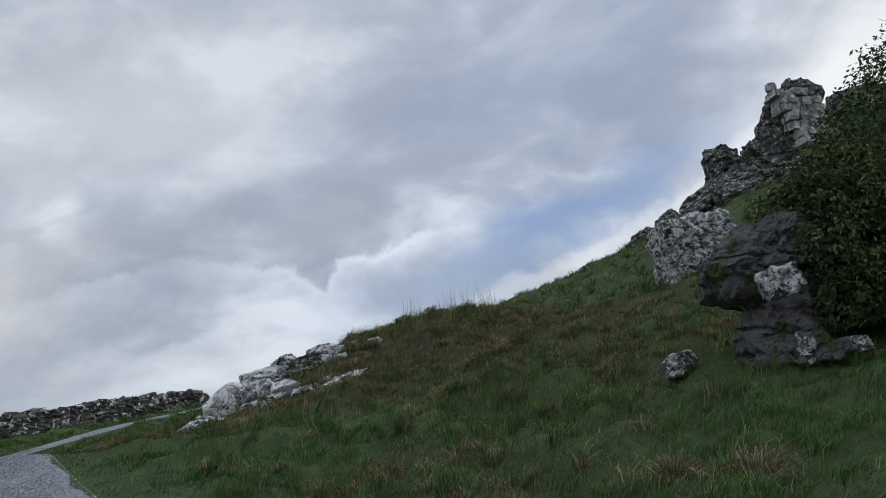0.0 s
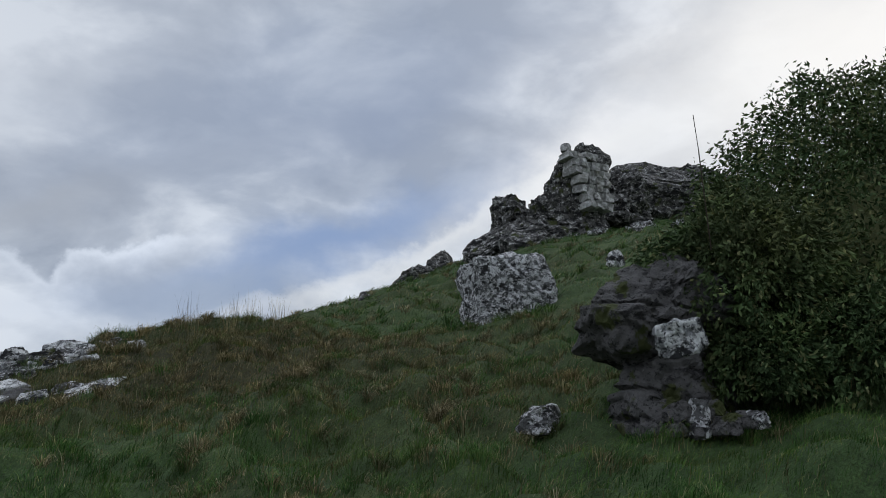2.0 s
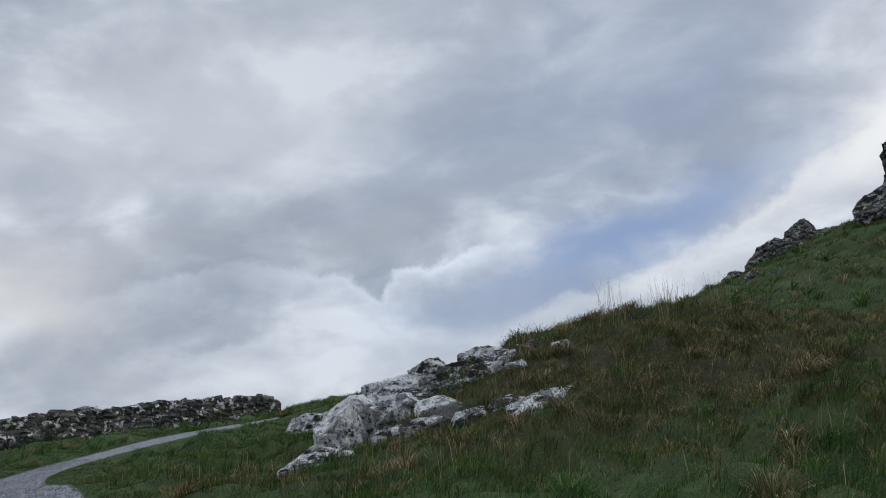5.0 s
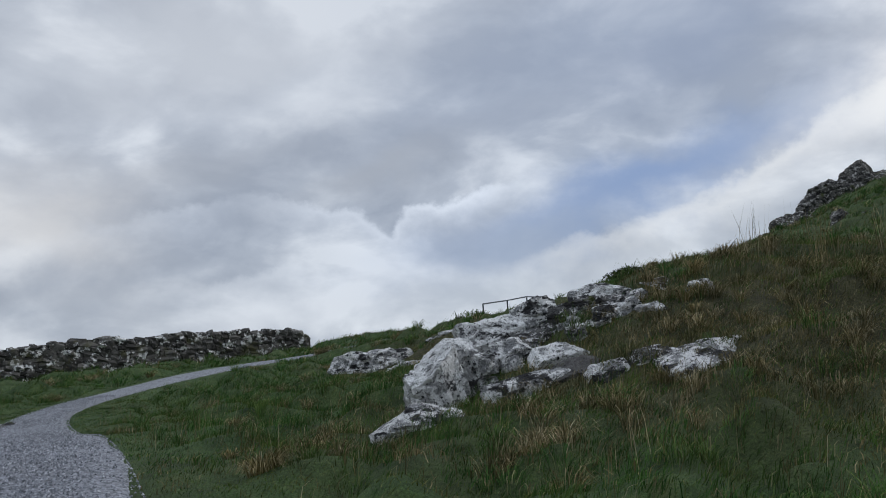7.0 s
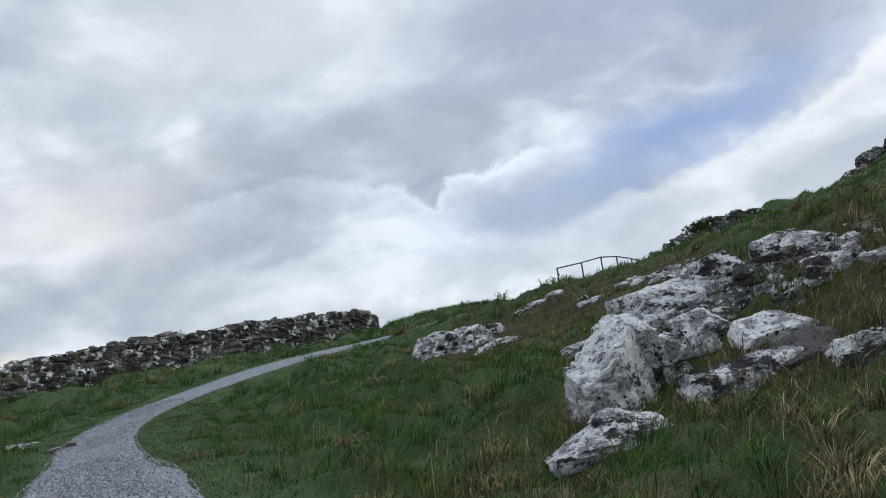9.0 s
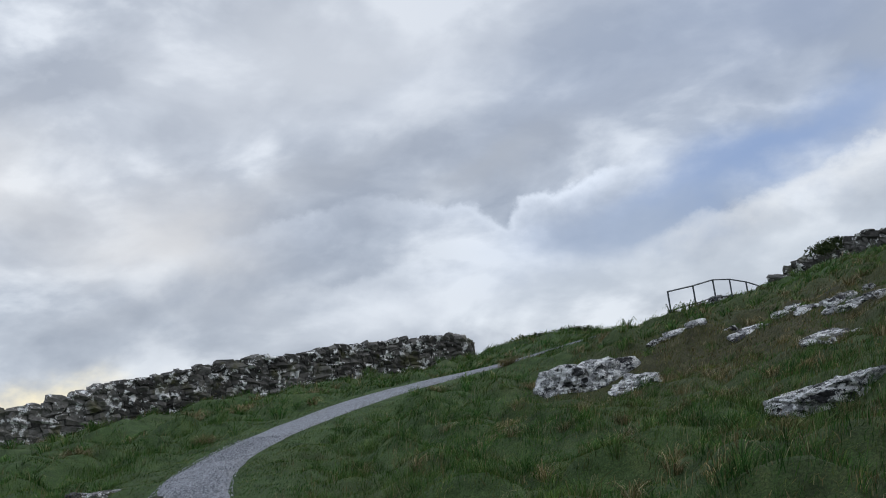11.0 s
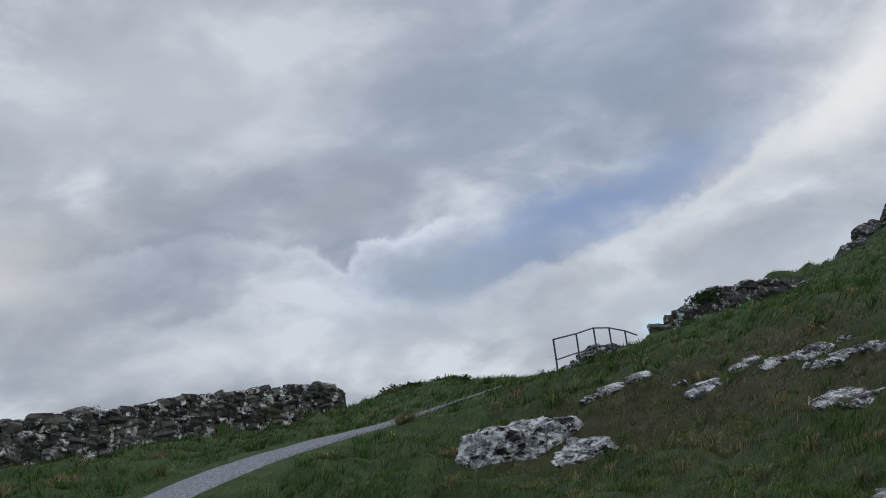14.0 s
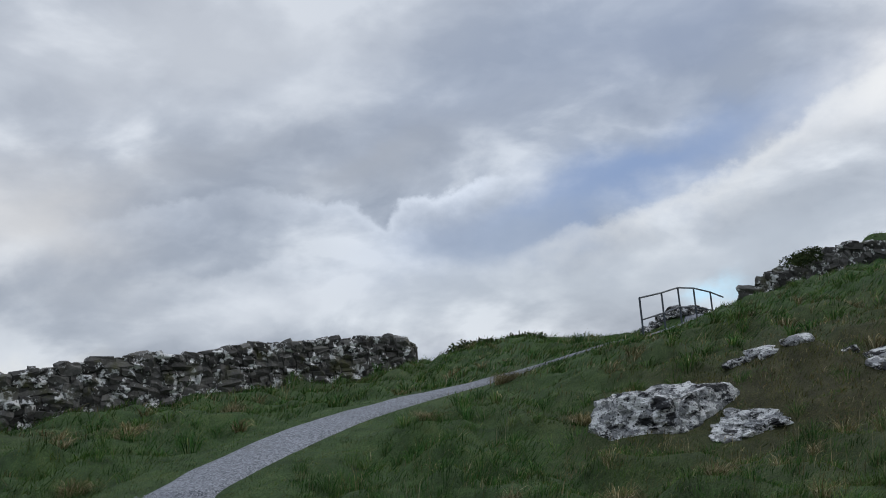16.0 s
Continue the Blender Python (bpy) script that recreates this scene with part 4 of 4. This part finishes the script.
def grow():
    rng = np.random.default_rng(12)
    gust = (0.55, -0.35)
    # foreground sward
    near = lambda x, y: np.where(from_walk(x, y) < 9.5, 1.0 - 0.5 * heathy(x, y), 0)
    r = scatter(rng, 34000, -14, 7, 3, 27, near, 0.05, 10)
    tuft = np.clip(0.65 + 0.9 * fbm(r * np.array((1, 1, 0)) / 0.7, 3, 0.55, 33), 0.35, 1.7)
    tall = 0.04 + 0.085 * short_zone(r[:, 0], r[:, 1]) * tuft
    blades("grass", r, tall, 0.0062, 0.8, GREEN, "lush green hillside grass blown over", 1, gust, 0.9)
    near = lambda x, y: np.where(from_walk(x, y) < 10, 0.13 + 0.4 * heathy(x, y), 0) * short_zone(x, y)
    r = scatter(rng, 12500, -13, 7, 3, 27, near, 0.06, 8)
    blades("dry_grass", r, 0.17 + 0.08 * fbm(r * np.array((1, 1, 0)) / 0.9, 2, 0.5, 35), 0.0048, 0.7, STRAW, "dry straw-coloured grass among the green", 2, gust, 1.0)
    near = lambda x, y: np.where(from_walk(x, y) < 11, heathy(x, y), 0)
    r = scatter(rng, 22000, -8, 7, 6, 22, near, 0.06, 10)
    blades("heath", r, 0.085 + 0.05 * fbm(r * np.array((1, 1, 0)) / 0.7, 2, 0.5, 36), 0.0068, 0.9, HEATH, "low brown heath and dead grass", 3, (0.2, -0.1), 0.9)
    # fine turf
    turf = lambda x, y: np.where(from_walk(x, y) < 13, 1.0, 0.0)
    r = scatter(rng, 50000, -16, 6, 3, 30, turf, 0.07, 9)
    blades("turf", r, 0.045 + 0.02 * heathy(r[:, 0], r[:, 1]), 0.0062, 1.0, LAWN, "fine short turf between the tussocks", 10, gust, 0.9, True)
    # middle distance
    mid = lambda x, y: np.where(from_walk(x, y) >= 9, 1 - 0.6 * heathy(x, y), 0)
    r = scatter(rng, 30000, -24, 16, 8, 36, mid, 0.09, 8)
    tuft = np.clip(0.5 + 0.9 * fbm(r * np.array((1, 1, 0)) / 1.1, 2, 0.5, 34), 0.1, 1.6)
    blades("grass", r, 0.05 + 0.1 * short_zone(r[:, 0], r[:, 1]) * tuft, 0.011, 0.8, GREEN, "green grass over the middle of the hillside", 4, gust, 0.9, True)
    mid = lambda x, y: np.where(from_walk(x, y) >= 9, 0.08 + 0.4 * heathy(x, y), 0) * short_zone(x, y)
    r = scatter(rng, 8000, -22, 16, 8, 36, mid, 0.08, 6)
    blades("dry_grass", r, 0.16 + 0 * r[:, 0], 0.008, 0.7, STRAW, "dry grass over the middle of the hillside", 5, gust, 1.0)
    r = scatter(rng, 15000, -12, 16, 14, 36, lambda x, y: np.where(from_walk(x, y) >= 9, heathy(x, y), 0), 0.09, 7)
    blades("heath", r, 0.08 + 0 * r[:, 0], 0.012, 0.9, HEATH, "brown moss and heath on the hill", 6, (0.2, -0.1), 0.9)
    # far slopes
    r = scatter(rng, 22000, -30, 26, 30, 56, lambda x, y: np.where(from_walk(x, y) > 14, 1, 0), 0.15, 6)
    blades("grass", r, 0.15 + 0 * r[:, 0], 0.022, 0.8, GREEN, "grass on the far slope and skyline", 7, gust, 0.9, True)
    r = scatter(rng, 4500, -26, 26, 24, 56, lambda x, y: np.where(from_walk(x, y) > 14, 0.6, 0), 0.15, 5)
    blades("dry_grass", r, 0.18 + 0 * r[:, 0], 0.014, 0.7, STRAW, "dry grass on the far slope", 8, gust, 1.0)
    # upright dead stalks standing in loose stands
    stands = lambda x, y: np.where((from_walk(x, y) < 13) & (fbm(flat(x, y) / 1.2, 2, 0.5, 61) > 0.45), 0.9, 0.03) * short_zone(x, y)
    r = scatter(rng, 1500, -12, 7, 6, 26, stands, 0.07, 6)
    blades("dead_stalks", r, 0.3 + 0 * r[:, 0], 0.0045, 0.3, STRAW, "upright dead grass stalks in loose stands", 9, (0.1, -0.05), 0.5)


grow()


def arching(name, x, y, spread, long, width, per, mat, label, seed, gust=(0.18, -0.12), stiff=0.5):
    """Tussocks: from each place a fountain of blades that rise, arch over and droop; seven corners a blade."""
    rng = np.random.default_rng(seed)
    x, y, spread, long = (np.repeat(np.asarray(v, float), per) for v in (x, y, spread, long))
    n = len(x)
    a = rng.uniform(0, 2 * math.pi, n)
    d = np.stack([np.cos(a), np.sin(a)], 1)
    r0 = spread * 0.35 * np.sqrt(rng.random(n))
    rx, ry = x + d[:, 0] * r0, y + d[:, 1] * r0
    root = np.stack([rx, ry, land(rx, ry) - 0.02], 1)
    ln = long * rng.uniform(0.5, 1.15, n)
    reach = ln * rng.uniform(0.25, 1.0, n) * (1.25 - stiff)
    go = d + np.array(gust) * 1.5
    rise = ln * (0.45 + 0.4 * stiff) * rng.uniform(0.7, 1.1, n)
    def at(out, up):
        return root + np.concatenate([go * (reach * out)[:, None], (rise * up)[:, None]], 1)
    p1, p2, tip = at(0.3, 0.72), at(0.75, 1.0), at(1.15, 0.25 + 0.65 * stiff)
    face = a + math.pi / 2 + rng.normal(0, 0.5, n)
    side = np.stack([np.cos(face), np.sin(face), np.zeros(n)], 1) * (width * rng.uniform(0.6, 1.2, n) / 2)[:, None]
    v = np.stack([root - side, root + side, p1 + side, p1 - side, p2 + side * 0.8, p2 - side * 0.8, tip], 1).reshape(-1, 3)
    k = 7 * np.arange(n)[:, None]
    f = np.concatenate([k + np.array([t]) for t in ((0, 1, 2), (0, 2, 3), (3, 2, 4), (3, 4, 5), (5, 4, 6))])
    return tagged(new(name, mesh_np(name, v, f, mat)), label, "grass", kind="stuff")


def tussock(x, y, size, seed, mat, label, long=0.34):
    ob = arching("grass_tussock", [x], [y], [size], [long * (0.5 + size)], 0.0045, int(1100 * size), mat, label, seed, stiff=0.3)
    ob["group"] = "pale grass tussocks"


def tussock_fields():
    rng = np.random.default_rng(77)

    def places(count, x0, x1, y0, y1, keep):
        x, y = rng.uniform(x0, x1, count), rng.uniform(y0, y1, count)
        ok = (rng.random(count) < keep(x, y)) & (off_path(x, y) - half_at(y) > 0.45)
        return x[ok], y[ok]

    lush = lambda x, y: np.where(from_walk(x, y) < 13, 1 - 0.85 * heathy(x, y), 0) * short_zone(x, y)
    x, y = places(2100, -14, 7, 4, 28, lush)
    arching("green_tussocks", x, y, rng.uniform(0.15, 0.45, len(x)), rng.uniform(0.14, 0.3, len(x)), 0.0042, 64, GREEN, "rank green grass tussocks leaning with the wind", 501)
    brown = lambda x, y: np.where(from_walk(x, y) < 14, 0.1 + 0.9 * heathy(x, y), 0) * short_zone(x, y)
    x, y = places(900, -9, 7, 6, 24, brown)
    arching("straw_tussocks", x, y, rng.uniform(0.1, 0.3, len(x)), rng.uniform(0.14, 0.3, len(x)), 0.0042, 70, STRAW, "withered straw-coloured tussocks", 502, stiff=0.4)
    x, y = places(900, -6, 6, 8, 22, brown)
    arching("heath_clumps", x, y, rng.uniform(0.15, 0.4, len(x)), rng.uniform(0.12, 0.24, len(x)), 0.006, 80, HEATH, "springy clumps of brown heath", 503, stiff=0.6)
    far = lambda x, y: np.where(from_walk(x, y) >= 12, 0.8, 0)
    x, y = places(1100, -24, 16, 16, 40, far)
    arching("green_tussocks", x, y, rng.uniform(0.2, 0.5, len(x)), rng.uniform(0.2, 0.36, len(x)), 0.013, 40, GREEN, "green tussocks on the farther slope", 504)
    x, y = places(420, -22, 16, 16, 40, far)
    arching("straw_tussocks", x, y, rng.uniform(0.15, 0.4, len(x)), rng.uniform(0.16, 0.32, len(x)), 0.011, 40, STRAW, "dry tussocks on the farther slope", 505, stiff=0.4)


tussock_fields()
for k, (x, y, s) in enumerate([(2.05, 5.9, 0.42), (1.6, 6.3, 0.3), (0.05, 11.7, 0.2), (1.0, 13.7, 0.4), (-3.1, 13.3, 0.3), (-7.3, 23.0, 0.35), (-8.1, 29.7, 0.45), (-9.25, 27.5, 0.35),
                               (-13.8, 28.0, 0.5), (-12.8, 29.9, 0.4), (-0.4, 10.9, 0.3), (2.2, 11.2, 0.35), (-6.4, 23.4, 0.3), (-5.0, 12.9, 0.3), (-14.6, 23.5, 0.45), (-13.2, 25.2, 0.35), (-7.2, 26.4, 0.4)]):
    tussock(x, y, s, 200 + k, STRAW, "pale straw-coloured grass tussock, matted and drooping")
for k, (x, y, s) in enumerate([(0.43, 16.9, 0.3), (0.9, 18.2, 0.4), (-0.3, 16.95, 0.25), (1.25, 17.1, 0.2)]):
    rr = np.random.default_rng(300 + k)
    n = 40
    rx, ry = x + rr.normal(0, s * 0.4, n), y + rr.normal(0, s * 0.3, n)
    ob = blades("tall_grass", np.stack([rx, ry, land(rx, ry) - 0.02], 1), 0.62 + 0 * rx, 0.005, 0.22, STRAW, "tall wispy dry grass stems on the brow", 300 + k, (0.05, 0), 0.2)

# ---- bushes ----


def leaf_cloud(centre, radii, count, leaf, seed, lumps, depth):
    """Leaves over a lumpy dome; returns their corners and faces."""
    rng = np.random.default_rng(seed)
    sprays = max(count // 14, 1)
    d = rng.normal(0, 1, (sprays, 3))
    d = np.repeat(d / np.linalg.norm(d, axis=1)[:, None], 14, 0)[:count]
    count = len(d)
    d = d + rng.normal(0, 0.9 * leaf / max(radii), (count, 3))
    d[:, 2] = np.where(d[:, 2] < -0.15, -d[:, 2], d[:, 2])
    d /= np.linalg.norm(d, axis=1)[:, None]
    bulge = 1 + lumps * fbm(d * 3.1 + seed, 3, 0.6, seed) + 0.5 * lumps * fbm(d * 9 + seed, 2, 0.5, seed + 3)
    r = bulge * (1 - depth * np.repeat(rng.random(sprays) ** 1.6, 14)[:count] + 0.04 * rng.normal(0, 0.5, count))
    p = np.array(centre) + d * np.array(radii) * r[:, None]
    down = d * 0.55 + rng.normal(0, 0.45, (count, 3)) + np.array((0, 0, -0.55))
    down /= np.linalg.norm(down, axis=1)[:, None]
    across = np.cross(down, rng.normal(0, 1, (count, 3)))
    across /= np.linalg.norm(across, axis=1)[:, None]
    fold = np.cross(down, across)
    ln = leaf * rng.uniform(0.6, 1.35, count)[:, None]
    v = np.stack([p, p + down * ln * 0.5 + across * ln * 0.2 + fold * ln * 0.06, p + down * ln, p + down * ln * 0.5 - across * ln * 0.2 + fold * ln * 0.06], 1).reshape(-1, 3)
    k = 4 * np.arange(count)[:, None]
    return v, np.concatenate([k + np.array([[0, 1, 2]]), k + np.array([[0, 2, 3]])])


def bush(name, label, category, centre, radii, count, leaf, seed, mat, lumps=0.14, depth=0.35, stems=14, core=0.66, lobes=()):
    thing = tagged(new(name), label, category)
    base = Vector((centre[0], centre[1], ground_at(centre[0], centre[1])))
    thing.matrix_basis = Matrix.Translation(base)
    v, f = leaf_cloud(Vector(centre) - base, radii, count, leaf, seed, lumps, depth)
    ob = new("crown", mesh_np("crown", v, f, mat))
    ob.parent = thing
    tagged(ob, "dense small dark green leaves")
    for n, (lc, lr, lcount) in enumerate(lobes):
        lv, lf = leaf_cloud(Vector(lc) - base, lr, lcount, leaf, seed + 50 + n, lumps * 1.5, 0.5)
        ob = new("side_crown", mesh_np("side_crown", lv, lf, mat))
        ob.parent = thing
    rng = np.random.default_rng(seed)
    v, f = ball(4)
    d = v * (1 + lumps * fbm(v * 3.1 + seed, 3, 0.6, seed))[:, None]
    ob = new("inner_foliage", mesh_np("inner_foliage", np.array(Vector(centre) - base) + d * np.array(radii) * core, f, mat, False))
    ob.parent = thing
    tagged(ob, "shaded inner mass of foliage")
    for k in range(stems):
        a, e = rng.uniform(0, 6.28), rng.uniform(0.35, 1.35)
        tip = Vector(centre) - base + Vector((math.cos(a) * math.cos(e) * radii[0], math.sin(a) * math.cos(e) * radii[1], math.sin(e) * radii[2])) * rng.uniform(0.95, 1.04)
        bm = bmesh.new()
        bmesh.ops.create_cone(bm, cap_ends=True, segments=6, radius1=0.03 * radii[0] / 2, radius2=0.005, depth=tip.length,
                              matrix=Matrix.Translation(tip / 2) @ tip.to_track_quat("Z", "Y").to_matrix().to_4x4())
        part("stem", bm, BARK, thing)
    return thing


bush("evergreen_bush", "huge dense dark evergreen bush on the rocky slope", "bush", (9.1, 10.0, 1.4), (4.35, 2.45, 4.55), 150000, 0.075, 401, LEAF, 0.085, 0.24, 14, 0.74,
     [((5.0, 9.2, 2.5), (0.95, 0.9, 1.25), 18000), ((4.75, 8.9, 1.75), (0.6, 0.6, 0.7), 7000), ((6.3, 8.6, 1.7), (1.6, 0.9, 1.2), 16000)])
bush("gorse_bush", "low dark gorse bush on the ridge wall", "bush", (2.5, 43.7, 5.6), (0.9, 0.5, 0.5), 3000, 0.09, 402, GORSE, 0.25)
bush("gorse_bush", "dark scrub growing over the old wall", "bush", (-22.8, 27.0, 2.9), (2.2, 0.9, 0.85), 5000, 0.14, 403, GORSE, 0.3)
bush("gorse_bush", "dark scrub on the brow beyond the path", "bush", (-8.8, 42.2, 3.7), (0.9, 0.5, 0.3), 1800, 0.12, 404, GORSE, 0.3)
bush("gorse_bush", "dark scrub on the brow near the railing", "bush", (-7.3, 42.3, 3.85), (0.8, 0.5, 0.22), 1400, 0.12, 406, GORSE, 0.3)
bush("ivy_patch", "trailing green ivy over the dark rock", "ivy", (4.75, 9.4, 2.9), (0.75, 0.7, 0.5), 5000, 0.07, 405, LEAF, 0.25)

shoot = bmesh.new()
tube(shoot, (0, 0, -0.5), (-0.04, -0.05, 0.5), 0.006, 5)
tube(shoot, (-0.04, -0.05, 0.5), (-0.06, -0.06, 0.85), 0.004, 5)
shoot_mesh = bpy.data.meshes.new("bare_shoot")
shoot.to_mesh(shoot_mesh)
shoot.free()
shoot_mesh.materials.append(BARK)
tagged(new("bare_shoot", shoot_mesh), "thin bare shoot rising above the ivy", "twig").matrix_basis = pose(4.25, 8.75, 3.55)
